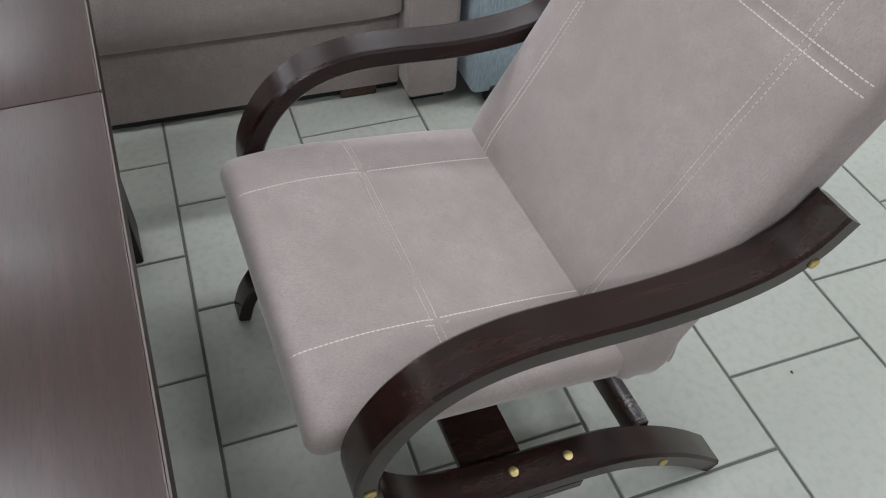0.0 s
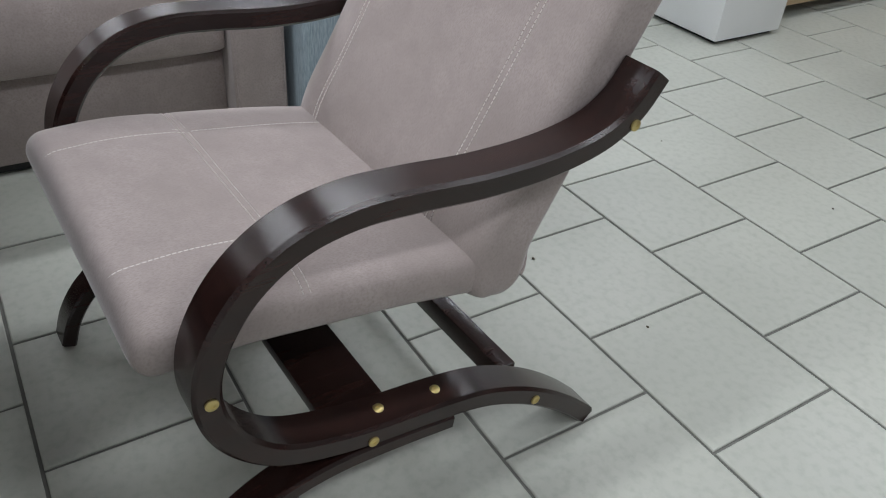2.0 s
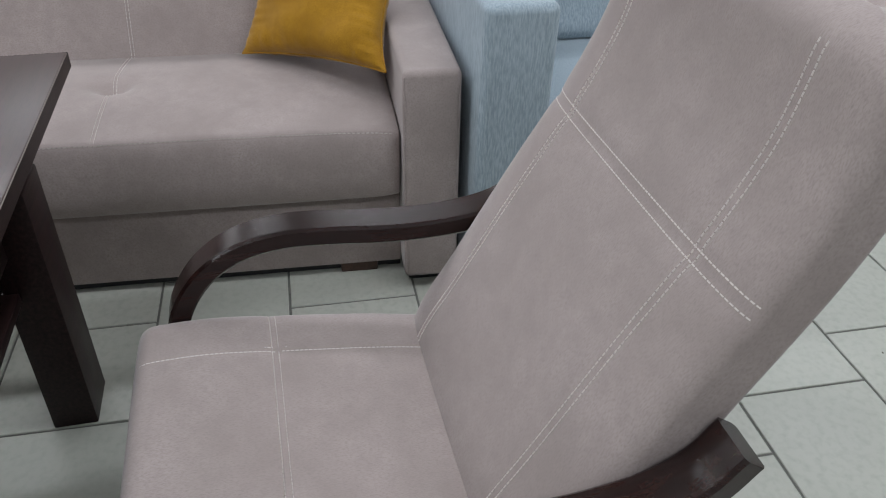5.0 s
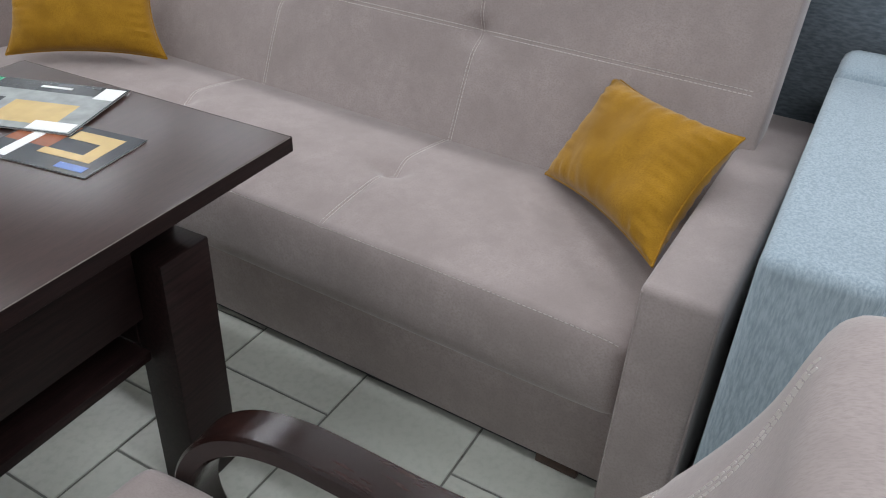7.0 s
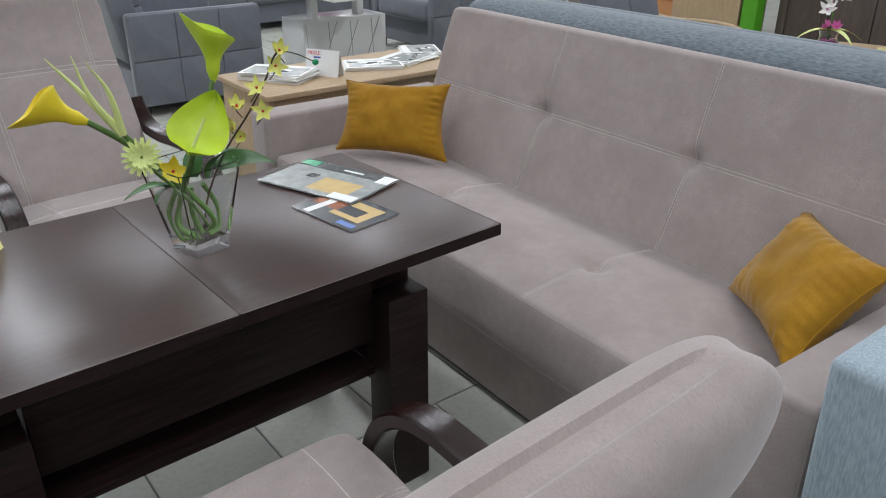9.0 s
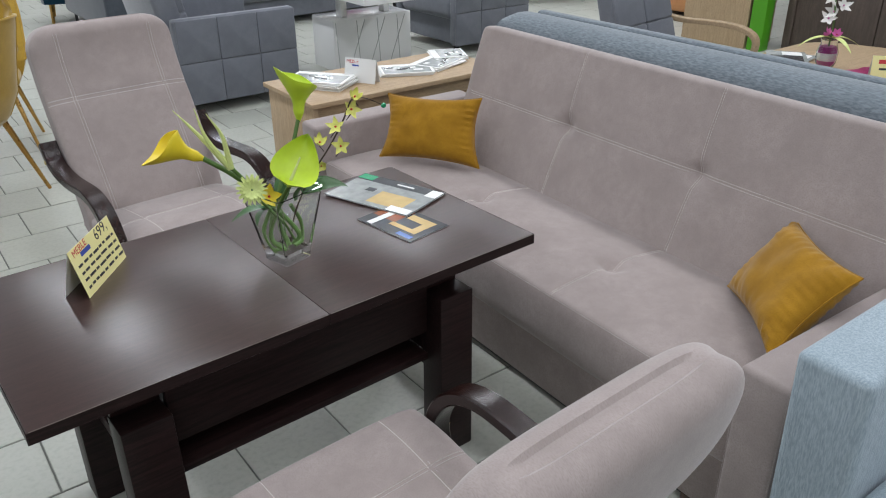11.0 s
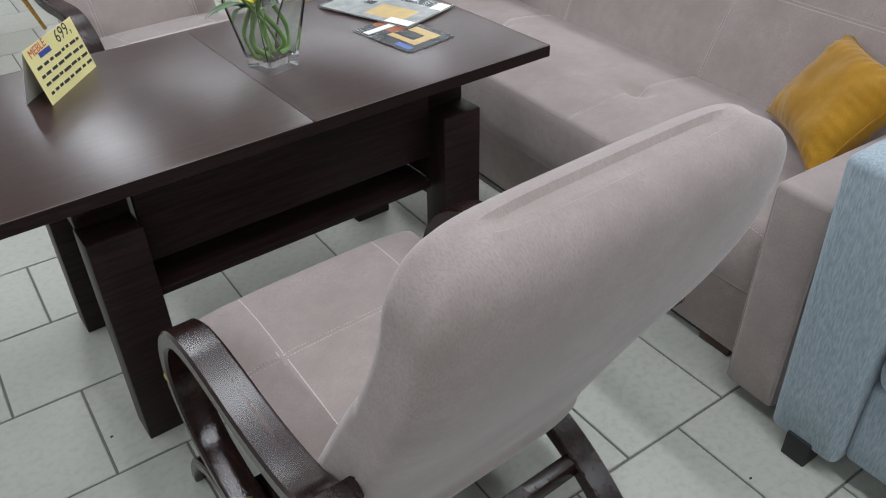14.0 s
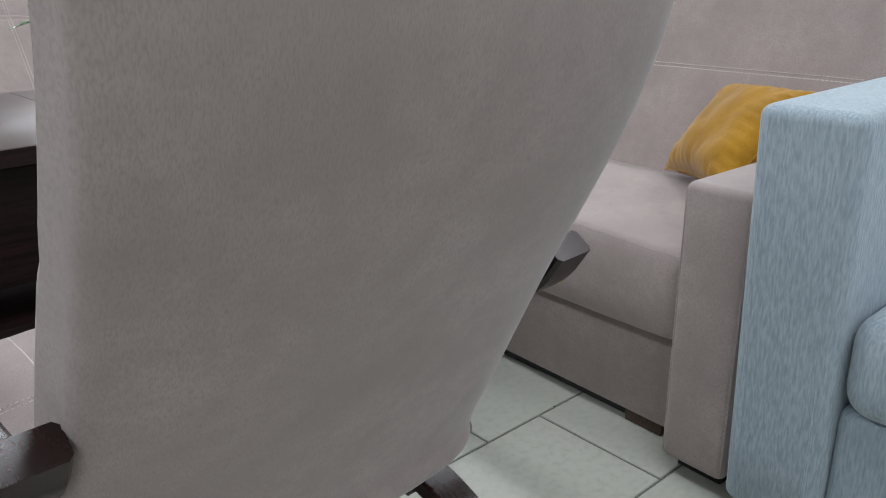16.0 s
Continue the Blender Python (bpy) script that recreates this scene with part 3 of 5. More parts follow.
    for y in (-0.52, 1.46):
        part("foot", box(0.125, 0.20, y - 0.05, y + 0.05, 0.0, 0.031, 0.004), "brown_foot", so)
    for y in (-0.70, 1.655):
        part("foot", box(0.07, 0.13, y - 0.05, y + 0.05, 0.0, 0.034, 0.004), "black", so)
        part("foot", box(0.82, 0.88, y - 0.05, y + 0.05, 0.0, 0.034, 0.004), "black", so)
    return so


sofa()


def scatter(label, m, size=(0.46, 0.40, 0.15), seed=3, mat="mustard", group=""):
    w, h, t = size
    p = thing("scatter_cushion", label, "cushion", m, group)
    part("cover", pillow(w, h, t, seed=seed), mat, p)
    pin = 0.16
    edge = []
    for i in range(41):
        u = 2 * i / 40 - 1
        edge.append((w / 2 * u, h / 2 * (1 - pin * (1 - u * u)), 0))
    part("seam", tube(edge, 0.0028, 6, per=1), mat, p)
    part("seam", tube([(x, -y, z) for x, y, z in edge], 0.0028, 6, per=1), mat, p)
    return p


def cushion_at(centre, x, y):
    x, y = Vector(x).normalized(), Vector(y)
    y = (y - x * y.dot(x)).normalized()
    z = x.cross(y)
    m = Matrix((x, y, z)).transposed().to_4x4()
    m.translation = centre
    return m


def leaning_cushion(label, corners, t, seed, group):
    """A soft cushion hung between four corners, as it has slumped: lower left, lower right, upper right, upper left."""
    d, c, b, a = (Vector(q) for q in corners)
    mid = (a + b + c + d) / 4
    n = (c - d + b - a).cross(a - d + b - c).normalized()

    def put(v):
        u, w = v.x, v.y
        q = ((1 - u) * (1 - w) * d + (1 + u) * (1 - w) * c + (1 + u) * (1 + w) * b + (1 - u) * (1 + w) * a) / 4
        return q + n * v.z - mid

    p = thing("scatter_cushion", label, "cushion", Matrix.Translation(mid), group)
    bm = pillow(2, 2, t, res=40, pinch=0.13, wrinkle=0.011, seed=seed)
    for v in bm.verts:
        v.co = put(v.co)
    part("cover", bm, "mustard", p)
    edge = [(2 * i / 40 - 1, 1 - 0.13 * (1 - (2 * i / 40 - 1) ** 2)) for i in range(41)]
    for f in (lambda x, y: (x, y), lambda x, y: (x, -y), lambda x, y: (y, x), lambda x, y: (-y, x)):
        part("seam", tube([put(Vector((*f(x, y), 0))) for x, y in edge], 0.0026, 6, per=1), "mustard", p)


leaning_cushion("mustard yellow velvet cushion slumped into the sofa corner", ((0.545, -0.262, 0.480), (0.195, -0.618, 0.545), (0.440, -0.690, 0.730), (0.718, -0.345, 0.690)), 0.14, 3, "mustard cushions")
leaning_cushion("mustard yellow velvet cushion propped upright against the sofa arm", ((0.281, 1.350, 0.505), (0.545, 0.975, 0.498), (0.650, 1.090, 0.760), (0.405, 1.450, 0.745)), 0.14, 8, "mustard cushions")


# ---- dark table ----
TABLE = pose(-0.723, 0.364, 0, 0, 0, 2.2)


def table():
    tb = thing("table", "dark wenge extending table with thick legs and lower shelf", "table", TABLE)
    L, W = 0.6855, 0.3540
    for x0, x1 in ((-0.0048, L), (-L, -0.0054)):
        part("tabletop", box(x0, x1, -W, W, 0.686, 0.717, 0.0025), "wenge_top", tb, "glossy dark brown top leaf")
        for y in (-W - 0.0022, W):
            band = part("edge_band", box(x0, x1, y, y + 0.0022, 0.686, 0.7155, 0.0006, 1), "wenge", tb, "dark matt edge band")
            part("worn_edge", box(x0 + 0.004, x1 - 0.004, y, y + 0.0022, 0.7155, 0.7163, 0), "edge", band, "thin lighter line along the upper edge", False)
        end = x1 if x1 > 0 else x0 - 0.0022
        part("edge_band", box(end, end + 0.0022, -W - 0.0022, W + 0.0022, 0.686, 0.7160, 0.0006, 1), "wenge", tb, "dark matt edge band")
    for sy in (-1, 1):
        part("apron", box(-0.385, 0.385, sy * 0.222 - 0.011, sy * 0.222 + 0.011, 0.445, 0.660, 0.002), "wenge", tb)
    part("drawer_box", box(-0.385, 0.385, -0.210, 0.210, 0.640, 0.672, 0.002), "wenge", tb)
    part("shelf", box(-0.387, 0.387, -0.230, 0.230, 0.345, 0.367, 0.002), "wenge", tb, "lower shelf board")
    for sx in (-1, 1):
        part("beam", box(sx * 0.45 - 0.058, sx * 0.45 + 0.058, -0.215, 0.215, 0.572, 0.6855, 0.003), "wenge", tb)
        part("side_panel", box(sx * 0.405 - 0.016, sx * 0.405 + 0.016, -0.200, 0.200, 0.367, 0.572, 0.003), "wenge", tb)
        part("crossbar", box(sx * 0.43 - 0.030, sx * 0.43 + 0.030, -0.200, 0.200, 0.300, 0.3445, 0.003), "wenge", tb)
        for sy in (-1, 1):
            pts = [(sx * 0.388, 0.0), (sx * 0.513, 0.0), (sx * 0.511, 0.572), (sx * 0.392, 0.572)]
            part("leg", prism(pts, sy * 0.245 - 0.045, sy * 0.245 + 0.045, 0.004, "y"), "wenge", tb)
    part("latch", lathe([(0.006, -0.006), (0.006, 0.0), (0.004, 0.003)], 12), "chrome", tb).matrix_basis = pose(0.012, -W + 0.022, 0.680, 180, 0, 0)
    return tb


table()


# ---- light blue sofa beside ----
def blue_sofa():
    so = thing("blue_sofa", "light blue chenille sofa with wide padded arm and loose cushions", "sofa")
    arm_pts = [(-0.02, 0.045), (0.86, 0.045), (0.86, 0.780), (-0.062, 0.780)]
    arm = part("arm", prism(arm_pts, -0.965, -0.798, 0.022, "y", 5), "blue", so, "high light blue arm with seams")
    for y in (-0.820, -0.943):
        part("seam", tube([(-0.022, y, 0.08), (-0.038, y, 0.40), (-0.055, y, 0.70), (-0.058, y, 0.755)], 0.003, 6), "blue", arm)
    part("base", box(0.0, 0.85, -1.66, -0.965, 0.07, 0.30, 0.02, 3), "blue", so)
    for y0, y1 in ((-1.660, -0.968),):
        part("seat_cushion", box(-0.03, 0.62, y0, y1, 0.295, 0.475, 0.05, 5), "blue", so)
        part("back_cushion", prism([(0.50, 0.47), (0.76, 0.47), (0.86, 0.93), (0.64, 0.93)], y0 + 0.005, y1 - 0.005, 0.06, "y", 5), "blue", so)
    part("back", box(0.76, 0.95, -1.66, -0.800, 0.07, 0.80, 0.03, 3), "blue", so)
    for x in (0.0, 0.80):
        for y in (-0.88, -1.60):
            part("foot", box(x - 0.03, x + 0.03, y - 0.03, y + 0.03, 0, 0.071, 0.004), "black", so)


blue_sofa()


chair_b = copy_thing(chair_a, pose(-0.590, 1.58, 0, 0, 0, 184) @ Matrix.Scale(1.03, 4))
tagged(chair_b, "beige bentwood armchair facing the table from the far side")


# ---- flowers and papers on the dark table ----
TOP = 0.717


def ring(bm, pts):
    return [bm.verts.new(p) for p in pts]


def loft(rings, bm=None, closed=True, caps=True):
    bm = bm or bmesh.new()
    rs = [ring(bm, r) for r in rings]
    k = len(rs[0])
    for a, b in zip(rs, rs[1:]):
        for i in range(k if closed else k - 1):
            bm.faces.new((a[i], a[(i + 1) % k], b[(i + 1) % k], b[i]))
    if caps:
        bm.faces.new(rs[0][::-1])
        bm.faces.new(rs[-1])
    return bm


def petal(length, width, curl=0.3, cup=0.2, thick=0.0012, tip=1.6, rows=9, cols=5):
    """A petal along +x, its hollow side up; two skins."""
    bm = bmesh.new()
    skins = []
    for off in (0, -thick):
        g = []
        for i in range(rows):
            t = i / (rows - 1)
            w = width / 2 * (math.sin(math.pi * min(1, 0.08 + 0.92 * t) ** (1 / tip)) + 0.06)
            g.append([bm.verts.new((length * t * math.cos(curl * t), w * (2 * j / (cols - 1) - 1), length * math.sin(curl * t) * t + cup * w * (2 * j / (cols - 1) - 1) ** 2 + off)) for j in range(cols)])
        skins.append(g)
        for a, b in zip(g, g[1:]):
            for j in range(cols - 1):
                bm.faces.new((a[j], a[j + 1], b[j + 1], b[j]))
    return bm


def calla(length, mouth, bm=None):
    """Calla lily: a funnel along +z that opens and flares to one side with a pointed lip."""
    bm = bm or bmesh.new()
    rows, cols = 16, 26
    for skin in (0.0, 0.0016):
        g = []
        for i in range(rows):
            t = i / (rows - 1)
            q = min(1.0, max(0.0, (t - 0.30) / 0.66))
            r = 0.005 + mouth * (0.20 * min(1.0, t * 5) + 0.12 * t + 0.68 * q * q * (3 - 2 * q))
            row = []
            for j in range(cols):
                a = 2 * math.pi * j / cols
                lip = 0.5 + 0.5 * math.cos(a)
                point = math.exp(-((min(a, 2 * math.pi - a) / 0.32) ** 2)) * t**5
                rr = (r - skin) * (1 + 0.15 * t**3 * lip) + mouth * 0.28 * point
                z = length * t * (1 - 0.30 * t * t * (1 - lip)) + 0.004 * t**4 * math.sin(3 * a + 1) + 0.006 * point
                row.append(bm.verts.new((rr * math.cos(a), rr * math.sin(a) * 0.9, z)))
            g.append(row)
        for a, b in zip(g, g[1:]):
            for j in range(cols):
                bm.faces.new((a[j], a[(j + 1) % cols], b[(j + 1) % cols], b[j]))
        if skin == 0.0:
            outer = g[-1]
        else:
            for j in range(cols):
                bm.faces.new((outer[j], outer[(j + 1) % cols], g[-1][(j + 1) % cols], g[-1][j]))
    return bm


def blossom(parent, name, m, count, length, width, mat, heart, curl=0.5, label=""):
    """A flower head of separate petals round a small heart, in one mesh for the petals."""
    bm = bmesh.new()
    for k in range(count):
        p = petal(length, width, curl, 0.25)
        bmesh.ops.transform(p, matrix=pose(0, 0, 0, 0, 0, 360 * k / count + (7 * k) % 11), verts=p.verts)
        me = bpy.data.meshes.new("tmp")
        p.to_mesh(me)
        p.free()
        bm.from_mesh(me)
        bpy.data.meshes.remove(me)
    ob = part(name, bm, mat, parent, label)
    ob.matrix_basis = m
    h = part("heart", lathe([(0.001, -0.002), (length * 0.10, 0.0), (length * 0.085, length * 0.12), (0.001, length * 0.16)], 10), heart, ob)
    return ob


def square_vase(h, base, rim, t):
    """Tapered square vase, open at the top, with a thick foot, its diagonal along the axes."""
    bm = bmesh.new()

    def sq(r, z, e=0.12):
        pts = []
        for k in range(4):
            a = math.pi / 4 + k * math.pi / 2
            c = Vector((math.cos(a), math.sin(a)))
            d = Vector((-c.y, c.x))
            for s in (-1, 1):
                q = c * r * (1 - e * 0.5) + d * s * r * e * 0.5
                pts.append((q.x, q.y, z))
        return pts

    outer = [sq(base * 0.97, 0), sq(base, 0.004), sq(base, 0.012)] + [sq(base + (rim - base) * k / 6, 0.012 + (h - 0.012) * k / 6) for k in range(1, 7)]
    inner = [sq(rim - t, h)] + [sq(base + (rim - base) * k / 6 - t, 0.034 + (h - 0.034) * k / 6) for k in range(5, -1, -1)]
    return loft(outer + inner, bm)


def bouquet():
    vx, vy = -0.655, 0.340
    vase = thing("flower_vase", "tapered square glass vase with artificial yellow and lime flowers", "vase", pose(vx, vy, TOP))
    v = part("vase", square_vase(0.205, 0.064, 0.113, 0.008), "glass", vase, "clear glass vase with thick foot", True)
    v.matrix_basis = pose(0, 0, 0, 0, 0, 15)
    v.visible_shadow = False

    def stem(pts, r=0.004, mat="stem", name="stem"):
        return part(name, tube(pts, r, 8), mat, vase)

    # upright lily
    stem([(-0.005, 0.012, 0.03), (-0.03, 0.02, 0.06), (-0.015, 0.02, 0.15), (0.06, 0.045, 0.28), (0.096, 0.058, 0.360)], 0.0055)
    part("flower", calla(0.135, 0.043), "lime", vase, "upright lime green calla lily").matrix_basis = pose(0.096, 0.058, 0.352, 0, 6, 0) @ pose(0, 0, 0, 0, 0, 165)
    # lily leaning to the west
    stem([(0.02, 0.01, 0.03), (0.03, -0.01, 0.07), (-0.03, -0.005, 0.16), (-0.11, 0.025, 0.255), (-0.178, 0.05, 0.312)], 0.0065)
    fl = part("flower", calla(0.125, 0.042), "petal", vase, "yellow calla lily leaning sideways")
    fl.matrix_basis = pose(-0.174, 0.049, 0.309, 0, -62, -16) @ pose(0, 0, 0, 0, 0, 185)
    # flat anthurium
    stem([(-0.01, -0.015, 0.03), (-0.045, -0.01, 0.075), (-0.035, -0.02, 0.13), (-0.035, -0.07, 0.20), (-0.038, -0.135, 0.264)], 0.0055)
    bm = bmesh.new()
    for off in (0, -0.0015):
        g = []
        for i in range(15):
            t = i / 14
            w = 0.058 * (math.sin(math.pi * t**0.62) ** 0.72 if 0 < t < 1 else 0.0) + 0.0008
            g.append([bm.verts.new((w * (2 * j / 10 - 1), 0.135 * t - 0.05, 0.022 * (2 * j / 10 - 1) ** 2 + 0.05 * (t - 0.4) ** 2 + off)) for j in range(11)])
        for a, b in zip(g, g[1:]):
            for j in range(10):
                bm.faces.new((a[j], a[j + 1], b[j + 1], b[j]))
    an = part("flower", bm, "lime", vase, "broad lime green anthurium spathe")
    an.matrix_basis = pose(-0.022, -0.140, 0.302, 48, 22, -40)
    part("spadix", tube([(0, -0.03, 0.008), (0.002, -0.005, 0.024), (0.003, 0.022, 0.038)], 0.0042, 8, r_end=0.002), "lime_pale", an)
    # blades
    for tip, mid in (((-0.233, 0.05, 0.445), (-0.19, 0.035, 0.385)), ((-0.192, 0.02, 0.450), (-0.172, 0.02, 0.37)), ((-0.175, -0.01, 0.440), (-0.140, 0.0, 0.375))):
        part("blade", tube([(-0.125, 0.01, 0.285), mid, tip], 0.0088, 6, r_end=0.0008, per=6), "lime_pale", vase)
    stem([(-0.03, 0.0, 0.15), (-0.09, 0.01, 0.24), (-0.127, 0.01, 0.29)], 0.005)
    # daisy
    stem([(0.02, 0.0, 0.05), (-0.03, -0.04, 0.14), (-0.10, -0.09, 0.225), (-0.134, -0.130, 0.272)], 0.0035)
    blossom(vase, "flower", pose(-0.138, -0.140, 0.280, 66, 0, -22), 46, 0.038, 0.0095, "lime_pale", "stem", 0.10, "round lime daisy with many narrow petals")
    blossom(vase, "flower", pose(-0.140, -0.146, 0.282, 66, 0, -16), 30, 0.027, 0.0085, "lime_pale", "stem", 0.5, "inner petals of the daisy")
    blossom(vase, "flower", pose(-0.043, -0.015, 0.196, 60, 0, -20), 5, 0.036, 0.022, "petal", "redp", 0.5, "small yellow and red flower")
    # loops inside the glass
    for pts in ([(-0.03, 0.0, 0.16), (-0.055, 0.01, 0.09), (-0.04, -0.005, 0.04), (-0.01, -0.01, 0.035)], [(0.02, 0.0, 0.15), (0.05, 0.01, 0.09), (0.045, 0.0, 0.045), (0.015, -0.01, 0.035)], [(0.0, 0.02, 0.14), (0.0, 0.03, 0.08), (0.005, 0.0, 0.035)]):
        stem(pts, 0.0058)
    # leaves
    for m, ln, w in ((pose(0.03, -0.02, 0.17, 10, -75, -60), 0.11, 0.045), (pose(0.05, -0.02, 0.185, 25, -22, -8), 0.15, 0.05), (pose(-0.03, -0.01, 0.15, 0, -40, 190), 0.13, 0.035), (pose(0.01, 0.02, 0.16, 0, -70, 60), 0.09, 0.04), (pose(-0.05, -0.02, 0.165, 30, -15, 200), 0.07, 0.03)):
        lf = part("leaf", petal(ln, w, -0.6, 0.3, tip=1.2, rows=12), "leaf", vase)
        lf.matrix_basis = m
    # orchid spray
    tw = [(0.01, 0.005, 0.04), (0.03, -0.005, 0.13), (0.075, -0.025, 0.225), (0.125, -0.045, 0.30), (0.165, -0.055, 0.365), (0.185, -0.06, 0.41), (0.20, -0.062, 0.428)]
    stem(tw, 0.0022, "twig", "twig")
    rng = random.Random(4)
    for k, (x, y, z) in enumerate(((0.150, -0.045, 0.352), (0.100, -0.045, 0.320), (0.150, -0.065, 0.305), (0.100, -0.01, 0.262), (0.190, -0.062, 0.396), (0.200, -0.066, 0.428), (0.112, -0.02, 0.245))):
        stem([(x, y, z), (x + 0.002, y + 0.006, z - 0.012), (x + (0.015 if k % 2 else -0.012), y + 0.01, z - 0.03)], 0.0012, "twig", "twig")
        ob = blossom(vase, "orchid_flower", pose(x, y, z, 55 + rng.uniform(-20, 20), rng.uniform(-25, 25), -30 + rng.uniform(-25, 25)), 5, 0.029 if k < 6 else 0.022, 0.0145, "orchid", "redp", rng.uniform(0.3, 1.1), "small yellow-green orchid blossom")
    part("bud", lathe([(0.001, 0), (0.006, 0.004), (0.007, 0.010), (0.001, 0.018)], 8), "print_green", vase).matrix_basis = pose(0.268, -0.088, 0.396, 60, 0, 0)
    stem([(0.20, -0.062, 0.428), (0.235, -0.075, 0.418), (0.268, -0.088, 0.40)], 0.0012, "twig", "twig")


bouquet()


def tent_card(name, label, m, w, h, mat, spread=0.055, lines=()):
    """Folded price card standing like a tent, its faces to +y and -y of its own."""
    c = thing(name, label, "price card", m)
    lean = math.degrees(math.atan2(spread / 2, h))
    for s in (-1, 1):
        f = part("card_face", box(-w / 2, w / 2, -0.0005, 0.0005, 0, math.hypot(h, spread / 2), 0), mat if s < 0 else "paper", c, "", False)
        f.matrix_basis = pose(0, s * spread / 2, 0, s * lean, 0, 0)
        if s < 0:
            for item in lines:
                kind, x, z, a, b, colour = item[:6]
                if kind == "bar":
                    part("print", box(x - a / 2, x + a / 2, -0.0013, -0.0006, z - b / 2, z + b / 2, 0), colour, f, "", False)
                else:
                    writing(kind, b, colour, f, pose(x, -0.0009, z, 90, -a, 0))
    return c


rng = random.Random(11)
card_lines = [("MEBLE", -0.060, 0.116, 5, 0.026, "ink_red"), ("bar", -0.040, 0.101, 0.050, 0.012, "ink_blue"), ("699,", 0.055, 0.112, 4, 0.042, "ink")]
for row in range(4):
    x = -0.095
    while x < 0.095:
        w = rng.uniform(0.010, 0.032)
        card_lines.append(("bar", x + w / 2, 0.080 - 0.0195 * row + rng.uniform(-0.001, 0.001), w, 0.0065, "ink"))
        x += w + rng.uniform(0.005, 0.010)
tent_card("price_card", "folded yellow price card with red heading and handwriting", pose(-1.106, 0.546, TOP, 0, 0, 50.5), 0.225, 0.125, "paper_y", 0.062, card_lines)


def magazine(label, m, w, h, t, base, blocks, name="magazine", group=""):
    mg = thing(name, label, "magazine", m, group)
    part("page_block", box(-w / 2 + 0.001, w / 2 - 0.001, -h / 2 + 0.001, h / 2 - 0.001, 0, t - 0.0006, 0.0003, 1), "paper", mg, "", False)
    cov = part("cover", box(-w / 2, w / 2, -h / 2, h / 2, t - 0.0006, t, 0), base, mg, "", False)
    for k, (x0, x1, y0, y1, mat) in enumerate(blocks):
        part("print", box(x0 * w / 2, x1 * w / 2, y0 * h / 2, y1 * h / 2, t + 0.00002, t + 0.00012 * (k + 1), 0), mat, cov, "", False)
    return mg


def square_pose(cx, cy, z, ang):
    return pose(cx, cy, z, 0, 0, ang)


mag = magazine("glossy furniture magazine with a pale room picture on the cover", square_pose(-0.209, 0.540, TOP + 0.0036, -70), 0.330, 0.215, 0.003, "print_dark",
               [(-0.98, 0.98, -0.97, 0.55, "print_grey"), (-0.1, 0.7, -0.75, 0.1, "print_tan"), (-0.45, -0.25, -0.1, 0.15, "print_dark"), (-0.98, -0.62, 0.62, 0.97, "print_green"), (0.72, 0.98, 0.45, 0.95, "paper"), (0.45, 0.95, -0.95, -0.62, "paper"), (-0.05, 0.35, 0.72, 0.80, "paper")])
magazine("glossy leaflet with tan letter shape and dark cover", square_pose(-0.284, 0.330, TOP + 0.0004, -81), 0.232, 0.158, 0.0026, "print_dark",
         [(-0.97, -0.15, -0.2, 0.9, "print_rust"), (-0.1, 0.75, 0.35, 0.75, "print_tan"), (0.5, 0.75, -0.45, 0.35, "print_tan"), (-0.2, 0.5, -0.45, -0.2, "print_tan"), (0.35, 0.85, -0.85, -0.62, "print_sky"), (-0.7, -0.5, -0.9, 0.3, "paper")])


# ---- oak bench with papers behind the sofa ----
def bench():
    b = thing("oak_bench", "light oak coffee table piled with catalogues", "coffee table")
    part("top", box(0.195, 1.45, 1.975, 2.54, 0.525, 0.55, 0.003), "oak", b)
    part("side_panel", box(0.215, 0.24, 2.0, 2.515, 0, 0.525, 0.002), "oak_up", b)
    part("side_panel", box(1.405, 1.43, 2.0, 2.515, 0, 0.525, 0.002), "oak_up", b)
    part("rail", box(0.24, 1.405, 2.03, 2.05, 0.44, 0.525, 0.002), "oak", b)
    part("middle_panel", box(0.34, 0.362, 2.06, 2.48, 0.0, 0.525, 0.002), "oak_up", b)
    part("shelf", box(0.362, 1.405, 2.06, 2.48, 0.20, 0.222, 0.002), "oak", b)
    rg = random.Random(2)
    for cx, cy, n, ang, w in ((0.42, 2.29, 6, -58, 0.33), (0.93, 2.24, 3, -30, 0.30), (1.18, 2.26, 3, 20, 0.28), (1.34, 2.37, 4, 60, 0.22)):
        z = 0.5504
        for k in range(n):
            t = rg.uniform(0.004, 0.008)
            blocks = [(-0.9, 0.9, -0.9, 0.6, "print_grey" if k == n - 1 else "paper")]
            for _ in range(7):
                x, y = rg.uniform(-0.85, 0.5), rg.uniform(-0.85, 0.25)
                blocks.append((x, x + rg.uniform(0.15, 0.4), y, y + rg.uniform(0.1, 0.3), rg.choice(["print_dark", "paper", "print_dark"])))
            top = blocks if k == n - 1 else blocks[:1]
            magazine("grey and white printed catalogue lying in a pile", pose(cx + rg.uniform(-0.01, 0.01), cy + rg.uniform(-0.01, 0.01), z, 0, 0, ang + rg.uniform(-8, 8)), w, 0.21, t, "paper", top, "catalogue", "catalogues on the bench")
            z += t + 0.0004
    tent_card("price_card", "white folded card with red heading on the bench", pose(0.63, 2.21, 0.5504, 0, 0, -60), 0.19, 0.125, "paper", 0.06, [("MEBLE", -0.050, 0.110, 0, 0.026, "ink_red"), ("bar", -0.03, 0.090, 0.04, 0.008, "ink_blue")])


known = built()
bench()
